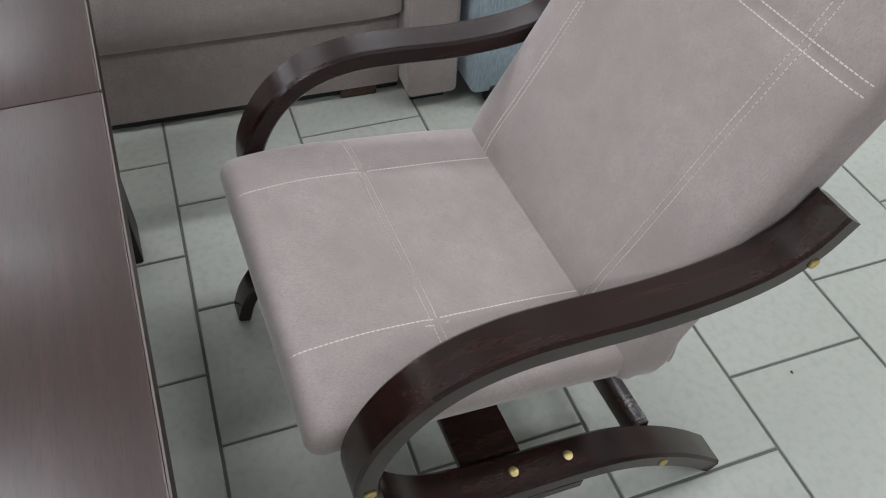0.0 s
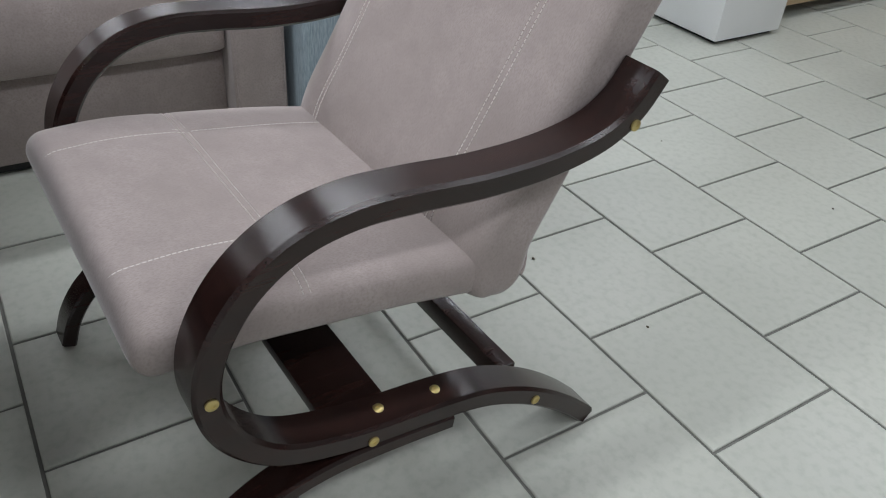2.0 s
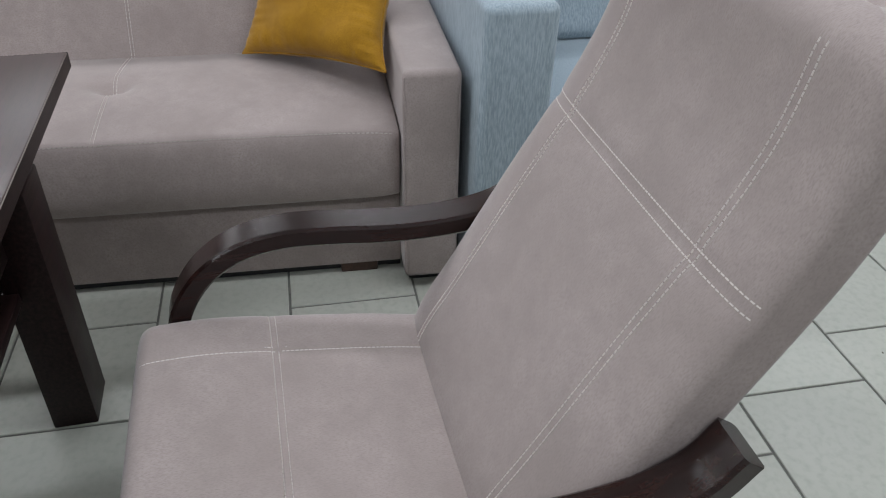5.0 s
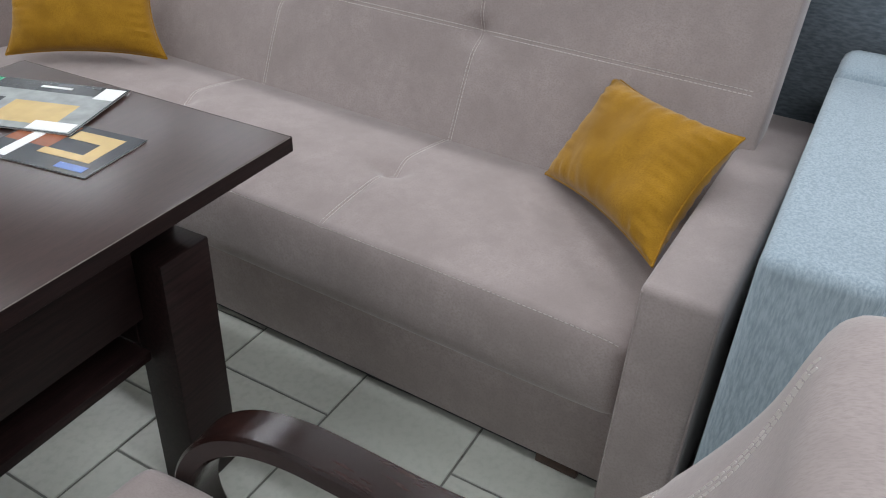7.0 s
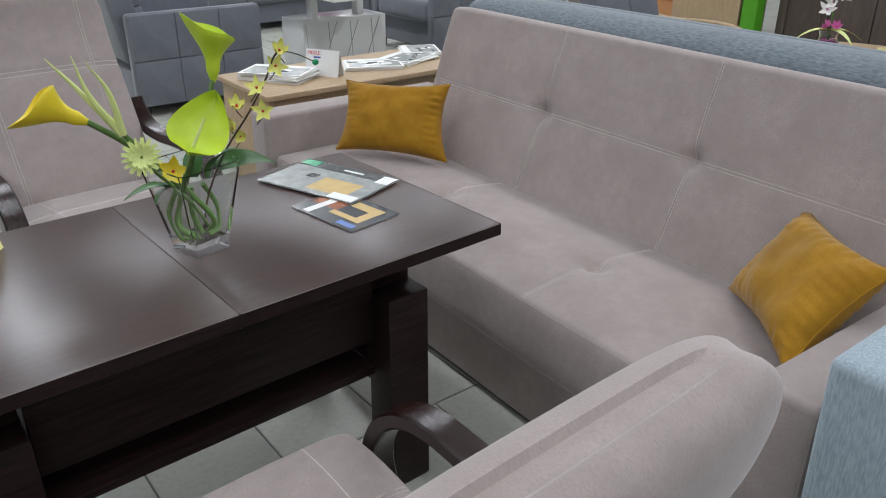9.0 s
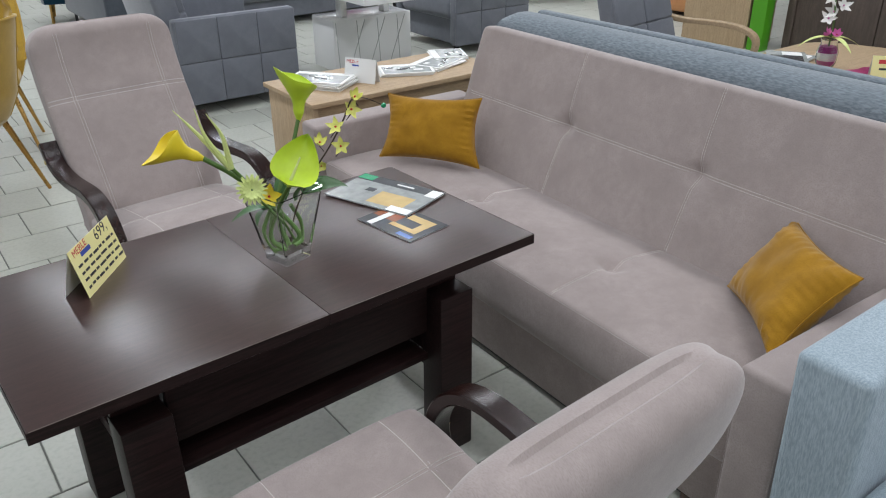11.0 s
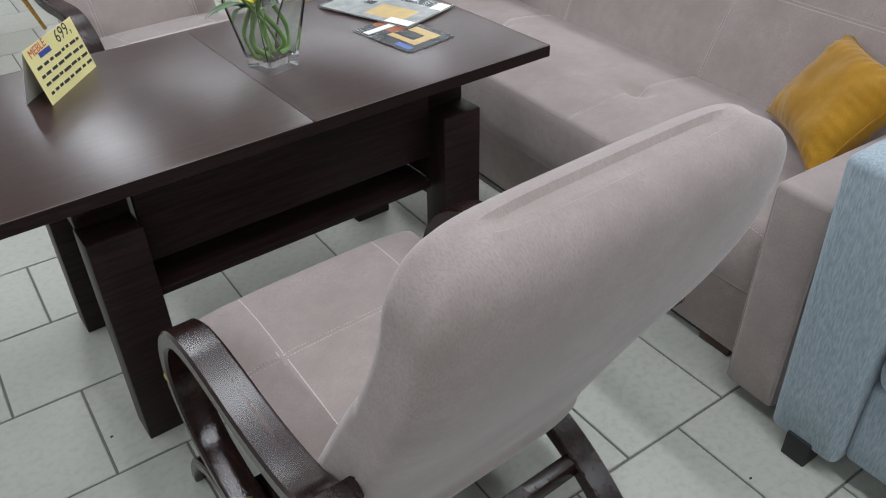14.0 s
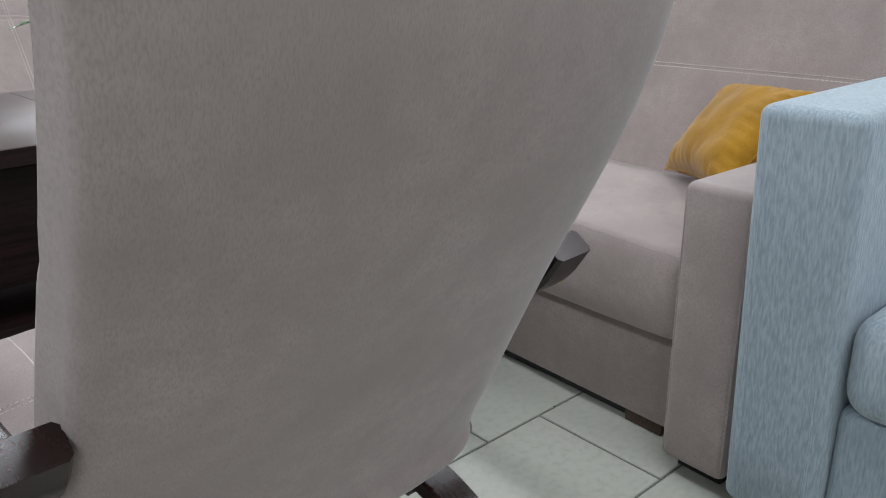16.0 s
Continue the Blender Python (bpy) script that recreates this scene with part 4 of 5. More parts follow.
settle(known, (0.8, 2.25), (0.95, 2.334), 1.022)


# ---- grey group round the white table ----
def pad(x0, x1, y0, y1, z0, z1, r):
    return box(x0, x1, y0, y1, z0, z1, r, 4)


def grid_panels(parent, cols, rows, w, h, t, m, mat, name="panel", gap=0.003):
    """Upholstered squares that meet in drawn-in seams; own plane xz, face to -y."""
    for i in range(cols):
        for j in range(rows):
            a, b = w / cols, h / rows
            o = part(name, box(-a / 2 + gap / 2, a / 2 - gap / 2, -t / 2, t / 2, -b / 2 + gap / 2, b / 2 - gap / 2, min(0.015, t * 0.48), 4), mat, parent)
            o.matrix_basis = m @ pose((i + 0.5) * a - w / 2, 0, (j + 0.5) * b)


def grey_armchair(m, label):
    """Faces its own -y; 0.86 wide, 0.9 deep."""
    c = thing("grey_armchair", label, "armchair", m, "grey armchairs")
    for s in (-1, 1):
        a = part("arm", pad(s * 0.43 - 0.075 if s > 0 else -0.43 - 0.0, s * 0.43 if s > 0 else -0.43 + 0.075, -0.45, 0.36, 0.07, 0.60, 0.02), "grey", c)
        for k in range(3):
            for j in range(2):
                x = s * 0.434
                o = part("panel", box(-0.004, 0.010, -0.132, 0.132, -0.130, 0.130, 0.006, 3), "grey", a)
                o.matrix_basis = pose(x - (0.004 if s > 0 else -0.004), -0.45 + 0.136 + 0.266 * k, 0.20 + 0.264 * j, 0, 0, 0 if s > 0 else 180)
    part("base", pad(-0.355, 0.355, -0.40, 0.34, 0.07, 0.27, 0.01), "grey", c)
    part("seat", pad(-0.355, 0.355, -0.45, 0.28, 0.27, 0.44, 0.045), "grey", c)
    b = part("backrest", prism([(0.20, 0.30), (0.36, 0.30), (0.50, 1.06), (0.36, 1.08)], -0.34, 0.34, 0.03, "x", 4), "grey", c, "tall leaning back with stitched squares")
    grid_panels(b, 3, 3, 0.66, 0.62, 0.06, pose(0, 0.215, 0.42, -12, 0, 0), "grey")
    for x in (-0.36, 0.36):
        for y in (-0.38, 0.30):
            part("foot", lathe([(0.02, 0), (0.028, 0.07)], 12, at=(x, y, 0)), "black", c)
    return c


known = built()
grey_armchair(pose(0.74, 4.60, 0, 0, 0, 90), "grey stitched fabric armchair turned to the white table")
settle(known, (0.74, 4.6), (0.757, 4.545), 1.14)
known = built()
grey_armchair(pose(3.20, 4.62, 0, 0, 0, -90), "grey stitched fabric armchair across the white table")
settle(known, (3.2, 4.62), (3.56, 4.87), 1.13)


def grey_sofa(m):
    s = thing("grey_sofa", "long grey sofa with stitched square panels and magenta cushions", "sofa", m)
    for x0, x1 in ((-1.26, -1.10), (1.10, 1.26)):
        part("arm", pad(x0, x1, -0.45, 0.40, 0.07, 0.62, 0.03), "grey", s)
    part("base", pad(-1.10, 1.10, -0.40, 0.40, 0.07, 0.26, 0.01), "grey", s)
    for i in range(3):
        part("seat", pad(-1.10 + 0.7334 * i + 0.002, -1.10 + 0.7334 * (i + 1) - 0.002, -0.46, 0.25, 0.26, 0.44, 0.04), "grey", s)
    b = part("backrest", prism([(0.18, 0.36), (0.38, 0.36), (0.50, 0.95), (0.36, 0.97)], -1.20, 1.20, 0.04, "x", 4), "grey", s)
    grid_panels(b, 7, 3, 2.38, 0.57, 0.07, pose(0, 0.215, 0.40, -13, 0, 0), "grey")
    for x in (-1.15, 1.15):
        for y in (-0.38, 0.34):
            part("foot", lathe([(0.02, 0), (0.028, 0.07)], 12, at=(x, y, 0)), "black", s)


known = built()
grey_sofa(pose(2.35, 6.75, 0, 0, 0, 0))
scatter("magenta fabric cushion on the grey sofa", cushion_at((1.27, 6.58, 0.60), (1, -0.1, 0.1), (0.0, 0.3, 1)), (0.44, 0.42, 0.15), 5, "magenta", "magenta cushions")
scatter("magenta fabric cushion on the grey sofa", cushion_at((3.05, 6.62, 0.63), (1, 0.1, 0), (0.0, 0.3, 1)), (0.44, 0.40, 0.15), 6, "magenta", "magenta cushions")
scatter("white fabric cushion at the end of the grey sofa", cushion_at((3.36, 6.55, 0.63), (1, 0.3, 0), (-0.1, 0.3, 1)), (0.42, 0.40, 0.14), 7, "whitep")
settle(known, (2.35, 6.6), (2.767, 7.023), 1.056)


def white_table():
    t = thing("white_table", "glossy white table on a boxed pedestal", "table")
    part("tabletop", box(1.287, 2.228, 3.32, 5.19, 0.695, 0.752, 0.003), "white", t)
    base = part("pedestal", box(1.58, 2.34, 4.30, 4.66, 0.0, 0.42, 0.004), "white", t)
    for k in range(7):
        x = 1.62 + 0.10 * k
        part("groove", tube([(x, 4.2985, 0.02), (x + (0.16 if k % 2 else -0.02), 4.2985, 0.40)], 0.0022, 4, per=1), "print_grey", base)
    for x in (1.73, 2.15):
        part("post", box(x - 0.03, x + 0.03, 4.38, 4.46, 0.42, 0.695, 0.003), "white", t)
    part("frame_bar", box(1.6, 2.1, 4.9, 4.94, 0.655, 0.694, 0.003), "white", t)


known = built()
white_table()
settle(known, (1.85, 4.3), (2.136, 4.519), 1.041)


def cup(x, y):
    c = thing("cup", "white coffee cup with violet band on a saucer", "cup", pose(x, y, 0.7525), "cups on the white table")
    part("saucer", lathe([(0.03, 0), (0.075, 0.010), (0.076, 0.013), (0.03, 0.006)], 24), "white", c)
    part("body", lathe([(0.026, 0.009), (0.036, 0.05), (0.045, 0.10), (0.042, 0.10), (0.033, 0.05), (0.022, 0.014)], 24), "white", c)
    part("band", lathe([(0.0345, 0.035), (0.0425, 0.075), (0.0428, 0.076), (0.0348, 0.034)], 24), "violet", c)
    part("handle", tube([(0.040, 0, 0.085), (0.065, 0, 0.08), (0.062, 0, 0.045), (0.034, 0, 0.04)], 0.005, 8), "white", c)


known = built()
cup(1.62, 4.22)
cup(1.93, 4.62)
settle(known, (1.85, 4.3), (2.136, 4.519), 1.041)


def posy(name, label, m, petals, stem_h, spread, n, vase_prof, vase_mat, seed, size=0.045):
    v = thing(name, label, "vase", m)
    part("vase", lathe(vase_prof, 20), vase_mat, v)
    top = vase_prof[len(vase_prof) // 2][1]
    rg = random.Random(seed)
    for k in range(n):
        a, r = rg.uniform(0, 6.28), spread * math.sqrt(rg.random())
        x, y, z = r * math.cos(a), r * math.sin(a), stem_h * rg.uniform(0.78, 1.0)
        part("stem", tube([(0, 0, 0.02), (x * 0.25, y * 0.25, z * 0.5), (x, y, z)], 0.003, 6), "stem", v)
        blossom(v, "flower", pose(x, y, z, rg.uniform(-50, 50), rg.uniform(-50, 50), rg.uniform(0, 360)), 7, size, size * 0.8, petals, "stem", 1.0)
        if k % 2:
            part("leaf", petal(0.07, 0.03, -0.4, 0.3), "leaf", v).matrix_basis = pose(x * 0.6, y * 0.6, z * 0.75, 0, rg.uniform(-50, 0), rg.uniform(0, 360))
    return v


tall = [(0.03, 0), (0.032, 0.01), (0.018, 0.08), (0.024, 0.2), (0.036, 0.27), (0.034, 0.27), (0.022, 0.2), (0.015, 0.08), (0.02, 0.015)]
known = built()
posy("pink_flower_vase", "pink artificial roses in a slim glass vase on the white table", pose(1.86, 4.40, 0.7525), "pinkp", 0.55, 0.23, 18, tall, "glass", 6, 0.055)
tent_card("price_card", "yellow price card with handwriting on the white table", pose(1.97, 4.42, 0.7525, 0, 0, -20), 0.20, 0.13, "paper_y", 0.06, [("bar", 0.0, 0.10, 0.14, 0.02, "ink"), ("bar", -0.02, 0.06, 0.10, 0.012, "ink_red")])
magazine("open grey catalogue on the white table", pose(2.0, 3.95, 0.7528, 0, 0, 35), 0.42, 0.28, 0.004, "paper", [(-0.9, -0.1, -0.8, 0.8, "print_grey"), (0.1, 0.9, -0.8, 0.8, "print_tan")])
magazine("grey catalogue on the white table", pose(2.13, 3.72, 0.7528, 0, 0, 60), 0.30, 0.21, 0.004, "print_grey", [(-0.8, 0.2, -0.6, 0.6, "paper")])
settle(known, (1.85, 4.3), (2.136, 4.519), 1.041)


def dark_sofa():
    s = thing("dark_grey_sofa", "dark grey sofa with smooth block arms on black legs", "sofa")
    part("arm", pad(0.27, 0.52, 6.15, 7.75, 0.16, 0.66, 0.05), "grey_dark", s)
    part("base", pad(0.5, 1.04, 6.25, 7.75, 0.16, 0.42, 0.03), "grey_dark", s)
    part("backrest", pad(0.62, 1.05, 7.3, 7.8, 0.40, 1.02, 0.08), "grey_dark", s)
    part("arm", pad(0.52, 0.70, 6.15, 6.9, 0.36, 0.80, 0.05), "grey_dark", s)
    for x, y in ((0.33, 6.25), (0.33, 7.6), (0.95, 6.3), (0.95, 7.6)):
        part("leg", tube([(x, y, 0), (x, y, 0.17)], 0.016, 8, per=1), "black", s)


known = built()
dark_sofa()
scatter("white patterned cushion on the dark grey sofa", cushion_at((0.62, 7.22, 0.72), (0.9, 0.2, -0.25), (0.2, 0.3, 1)), (0.34, 0.30, 0.11), 9, "whitep")
settle(known, (0.6, 6.9), (0.886, 7.242), 1.039)


def wing_chair():
    c = thing("wing_armchair", "petrol blue velvet wing armchair seen from behind", "armchair", pose(0.60, 8.42, 0, 0, 0, -14) @ Matrix.Diagonal((1.16, 1.0, 0.97, 1)))
    b = bmesh.new()
    rows = []
    for k in range(9):
        t = k / 8
        w = 0.34 + 0.10 * t
        z = 0.22 + 0.98 * t + 0.05 * (t == 1)
        rows.append([(-w, 0.28, z), (-w - 0.01, 0.0, z), (-w + 0.02, -0.10 - 0.07 * t, z), (0.0, -0.14 - 0.08 * t, z + 0.05 * t**4), (w - 0.02, -0.10 - 0.07 * t, z), (w + 0.01, 0.0, z), (w, 0.28, z), (w - 0.09, 0.28, z), (w - 0.10, 0.02, z), (0, -0.03 - 0.08 * t, z + 0.04 * t**4), (-w + 0.10, 0.02, z), (-w + 0.09, 0.28, z)])
    shell = part("shell", loft(rows, b), "petrol", c, "tall curved back with wings")
    part("seat", pad(-0.27, 0.27, -0.05, 0.50, 0.25, 0.46, 0.05), "petrol", c)
    for x in (-0.28, 0.28):
        for y in (-0.05, 0.42):
            part("leg", tube([(x, y, 0), (x * 0.95, y, 0.26)], 0.014, 8, r_end=0.022, per=1), "gold", c)


known = built()
wing_chair()
settle(known, (0.6, 8.4), (0.78, 8.38), 1.0)


def throw_blanket():
    bm = bmesh.new()
    g = []
    for skin in (0, 0.018):
        rows = []
        for i in range(26):
            t = i / 25
            z = 1.16 + 0.08 * math.sin(min(1, t * 3) * math.pi / 2) - 1.05 * max(0, t - 0.15)
            w = 0.10 + 0.10 * t
            rows.append([bm.verts.new((0.085 - 0.05 * min(1, t * 4) + skin + 0.018 * math.sin(j * 1.7 + 3 * t), 8.30 + w * (j / 8 - 0.5) * 2 - 0.12 * t, max(0.12, z + 0.01 * math.sin(j)))) for j in range(9)])
        g.append(rows)
        for a, b in zip(rows, rows[1:]):
            for j in range(8):
                bm.faces.new((a[j], a[j + 1], b[j + 1], b[j]))
    for i in range(25):
        for j in (0, 8):
            bm.faces.new((g[0][i][j], g[0][i + 1][j], g[1][i + 1][j], g[1][i][j]))
    solid("throw", bm, "cream", "cream knitted throw hanging over the wing armchair", "throw")


known = built()
throw_blanket()
settle(known, (0.6, 8.4), (0.78, 8.38), 1.0)


def block_sofa(name, label, m, w, d, h, mat, cushions=3, seat_h=0.44, back_h=0.85, feet="black"):
    s = thing(name, label, "sofa", m)
    part("base", pad(-w / 2 + 0.2, w / 2 - 0.2, -d / 2 + 0.03, d / 2 - 0.2, 0.06, seat_h - 0.17, 0.02), mat, s)
    for x in (-1, 1):
        part("arm", pad(min(x * w / 2, x * (w / 2 - 0.2)), max(x * w / 2, x * (w / 2 - 0.2)), -d / 2, d / 2 - 0.02, 0.06, h, 0.05), mat, s)
        for y in (-d / 2 + 0.08, d / 2 - 0.1):
            part("foot", box(x * (w / 2 - 0.08) - 0.04, x * (w / 2 - 0.08) + 0.04, y - 0.03, y + 0.03, 0, 0.061, 0.004), feet, s)
    part("back", pad(-w / 2 + 0.05, w / 2 - 0.05, d / 2 - 0.2, d / 2, 0.06, back_h - 0.08, 0.05), mat, s)
    cw = (w - 0.4) / cushions
    for k in range(cushions):
        x0 = -w / 2 + 0.2 + cw * k
        part("seat_cushion", pad(x0 + 0.003, x0 + cw - 0.003, -d / 2 + 0.01, d / 2 - 0.3, seat_h - 0.17, seat_h, 0.05), mat, s)
        part("back_cushion", prism([(d / 2 - 0.42, seat_h), (d / 2 - 0.18, seat_h), (d / 2 - 0.08, back_h), (d / 2 - 0.28, back_h)], x0 + 0.004, x0 + cw - 0.004, 0.07, "x", 4), mat, s)
    return s


known = built()
block_sofa("taupe_sofa", "taupe plush sofa with loose cushions in the back of the shop", pose(0.92, 11.5, 0, 0, 0, 100), 2.0, 0.95, 0.62, "taupe")
block_sofa("taupe_sofa", "long taupe plush sofa with pale cushions", pose(3.2, 10.9, 0, 0, 0, 0), 3.2, 1.0, 0.66, "taupe", 4, 0.46, 0.98)
block_sofa("slate_sofa", "dark slate sofa standing with its back to the room", pose(2.3, 8.5, 0, 0, 0, 180), 2.4, 0.9, 0.70, "grey_dark", 3, 0.44, 1.0)
scatter("cream cushion on the taupe sofa", cushion_at((2.45, 10.75, 0.72), (1, 0, 0), (0, 0.35, 1)), (0.55, 0.30, 0.14), 4, "cream")
scatter("beige cushion on the taupe sofa", cushion_at((3.5, 10.75, 0.76), (1, 0, 0), (0, 0.35, 1)), (0.5, 0.45, 0.14), 2, "sand")
settle(known, (2.2, 10.6), (2.76, 11.436), 1.071)


def side_table(x, y):
    t = thing("white_side_table", "white square side table with lower shelf", "side table", pose(x, y, 0))
    part("top", box(-0.40, 0.40, -0.30, 0.30, 0.56, 0.60, 0.003), "white_matt", t)
    part("shelf", box(-0.33, 0.33, -0.24, 0.24, 0.20, 0.225, 0.003), "white_matt", t)
    for a in (-1, 1):
        part("leg_panel", box(a * 0.34 - 0.045, a * 0.34 + 0.045, -0.26, 0.26, 0, 0.56, 0.003), "white_matt", t)


known = built()
side_table(0.42, 13.9)
pl = thing("plant_pot", "black pot of dry lilac twigs on the white side table", "plant", pose(0.60, 13.85, 0.601))
part("pot", box(-0.12, 0.12, -0.07, 0.07, 0, 0.14, 0.006), "black", pl)
rg = random.Random(9)
tw = bmesh.new()
for _ in range(60):
    a, b = rg.uniform(-0.10, 0.10), rg.uniform(-0.05, 0.05)
    tube([(a * 0.6, b * 0.6, 0.13), (a, b, 0.25), (a * 1.9 + rg.uniform(-0.04, 0.04), b * 2, rg.uniform(0.28, 0.42))], 0.006, 5, bm=tw, r_end=0.003, per=2)
part("twigs", tw, "lilac", pl)
settle(known, (0.45, 13.9), (0.95, 14.946), 1.065)


known = built()
block_sofa("blue_grey_sofa", "blue-grey sofa in the far corner of the shop", pose(1.3, 15.6, 0, 0, 0, 180), 2.2, 0.95, 0.66, "blue_grey", 2, 0.44, 0.86)
dk = thing("dark_cabinet", "tall black-brown cabinet in the far corner", "cabinet", pose(-0.45, 15.2, 0))
part("body", box(-0.5, 0.5, -0.3, 0.3, 0.06, 2.0, 0.004), "wenge", dk)
part("plinth", box(-0.48, 0.48, -0.27, 0.28, 0.0, 0.06, 0.002), "black", dk)
for x in (-0.25, 0.25):
    part("door", box(x - 0.245, x + 0.245, -0.322, -0.3, 0.08, 1.97, 0.003), "wenge", dk)
settle(known, (0.4, 15.3), (0.942, 16.53), 1.071)
known = built()
posy("blue_flower_vase", "blue artificial lilies in a low dark vase", pose(2.35, 9.75, 0.60), "bluep", 0.36, 0.16, 9, [(0.05, 0), (0.07, 0.06), (0.05, 0.12), (0.04, 0.12), (0.05, 0.06), (0.03, 0.01)], "black", 8, 0.09)
lt = thing("low_table", "low dark wooden table with flowers on it", "table", pose(2.1, 9.75, 0))
part("top", box(-0.7, 0.7, -0.25, 0.25, 0.56, 0.60, 0.004), "brown_oak", lt)
for x in (-0.62, 0.62):
    for y in (-0.2, 0.2):
        part("leg", box(x - 0.03, x + 0.03, y - 0.03, y + 0.03, 0, 0.56, 0.003), "brown_oak", lt)
posy("burgundy_flower_vase", "dark red artificial flowers in a low vase", pose(1.5, 9.72, 0.60), "magenta", 0.52, 0.18, 12, [(0.05, 0), (0.07, 0.06), (0.05, 0.16), (0.04, 0.16), (0.05, 0.06), (0.03, 0.01)], "black", 12, 0.08)
for k, (x, y, z, w, mt) in enumerate(((1.75, 10.72, 0.78, 0.62, "taupe"), (3.1, 10.72, 0.80, 0.55, "taupe"), (3.95, 10.70, 0.80, 0.60, "taupe"), (4.45, 10.72, 0.78, 0.5, "sand"))):
    scatter("crumpled plush cushion on the taupe sofa", cushion_at((x, y, z), (1, 0.1 * (-1) ** k, 0), (0, 0.4, 1)), (w, 0.52, 0.2), 20 + k, mt, "plush cushions")
settle(known, (2.4, 10.0), (2.959, 10.784), 1.071)
known = built()
st = thing("bar_stool", "bar stool with pale round seat on black legs", "stool", pose(4.75, 12.6, 0))
part("seat", lathe([(0.16, 0.70), (0.19, 0.73), (0.19, 0.80), (0.15, 0.83)], 24), "sand", st)
for a in (45, 135, 225, 315):
    part("leg", tube([(0.10 * math.cos(math.radians(a)), 0.10 * math.sin(math.radians(a)), 0.71), (0.2 * math.cos(math.radians(a)), 0.2 * math.sin(math.radians(a)), 0)], 0.014, 8, per=1), "black", st)
settle(known, (4.75, 12.6), (5.781, 14.035), 1.107)


# ---- yellow chairs and glass table ----
def yellow_chair(m, label):
    """Tub-backed chair, facing its own -y."""
    c = thing("yellow_chair", label, "chair", m, "yellow chairs")
    cols, rows = 61, 26

    def rim(a):
        d = abs(math.degrees(a))
        drop = min(1.0, max(0.0, (d - 48) / 60))
        return 0.90 - 0.012 * min(1.0, d / 48) ** 2 - 0.37 * (0.75 * drop + 0.25 * drop * drop * (3 - 2 * drop))

    def shell_at(a, t, inner):
        z = 0.375 + (rim(a) - 0.375) * t
        high = (z - 0.375) / 0.525
        grow = 0.62 + 0.40 * min(1.0, high * 3.2) ** 0.5 + 0.06 * high
        square = 1 + 0.10 * math.sin(2 * a) ** 2
        rx, ry = 0.235 * grow * square, 0.205 * grow * square
        d = 0.0
        if inner:
            tuft = abs(math.sin(a * 4.4)) ** 0.45 * min(1.0, abs(math.sin(math.pi * 2.6 * high)) * 1.6) ** 0.5
            d = 0.030 + 0.030 * tuft * min(1.0, 6 * (1 - t) + 0.35)
        return Vector(((rx - d) * math.sin(a), (ry - d) * math.cos(a) + 0.11 * high**1.3 * max(0.0, math.cos(a * 0.8)), z))

    bm = bmesh.new()
    g = []
    angs = [math.radians(-108 + 216 * j / (cols - 1)) for j in range(cols)]
    for inner in (0, 1):
        g.append([[bm.verts.new(shell_at(a, i / (rows - 1), inner)) for a in angs] for i in range(rows)])
    for k in g:
        for r0, r1 in zip(k, k[1:]):
            for j in range(cols - 1):
                bm.faces.new((r0[j], r0[j + 1], r1[j + 1], r1[j]))
    for i in (0, rows - 1):
        for j in range(cols - 1):
            bm.faces.new((g[0][i][j], g[0][i][j + 1], g[1][i][j + 1], g[1][i][j]))
    for i in range(rows - 1):
        for j in (0, cols - 1):
            bm.faces.new((g[0][i][j], g[0][i + 1][j], g[1][i + 1][j], g[1][i][j]))
    sh = part("shell", bm, "yellow", c, "mustard velvet shell with quilted back")
    part("piping", tube([shell_at(a, 1.0, 0) + Vector((0, 0, 0.004)) for a in angs], 0.007, 6, per=1), "yellow", sh)
    for a in (-0.62, 0.62):
        part("seam", tube([shell_at(a, t / 10, 0) for t in range(11)], 0.004, 6, per=1), "yellow", sh)
    part("underside", lathe([(0.05, 0.345), (0.11, 0.355), (0.15, 0.378), (0.185, 0.42)], 24), "yellow", c)
    part("seat_pad", pad(-0.195, 0.195, -0.25, 0.13, 0.405, 0.480, 0.03), "yellow", c)
    for x in (-1, 1):
        for y in (-1, 1):
            part("leg", tube([(x * 0.12, y * 0.11, 0.40), (x * 0.215, y * 0.205, 0.0)], 0.016, 8, r_end=0.009, per=1), "gold", c)
    return c


known = built()
yellow_chair(pose(-1.10, 3.40, 0, 0, 0, -136), "mustard velvet shell chair on slim gold legs seen from behind")
settle(known, (-1.1, 3.4), (-1.09, 3.24), 1.09)
known = built()
yellow_chair(pose(-0.92, 4.55, 0, 0, 0, -14), "mustard velvet chair with quilted back on gold legs")
settle(known, (-0.92, 4.55), (-0.83, 4.2), 1.07)


def glass_table():
    t = thing("round_glass_table", "round dark glass table beside the yellow chairs", "table", pose(-1.78, 3.42, 0))
    part("glass_top", lathe([(0.44, 0.735), (0.448, 0.74), (0.448, 0.745), (0.44, 0.75)], 40), "darkglass", t)
    part("column", tube([(0, 0, 0.02), (0, 0, 0.735)], 0.035, 16, per=1), "black", t)
    part("foot", lathe([(0.26, 0), (0.26, 0.014), (0.04, 0.03)], 30), "black", t)


known = built()
glass_table()
settle(known, (-1.78, 3.42), (-1.45, 3.42), 1.0)


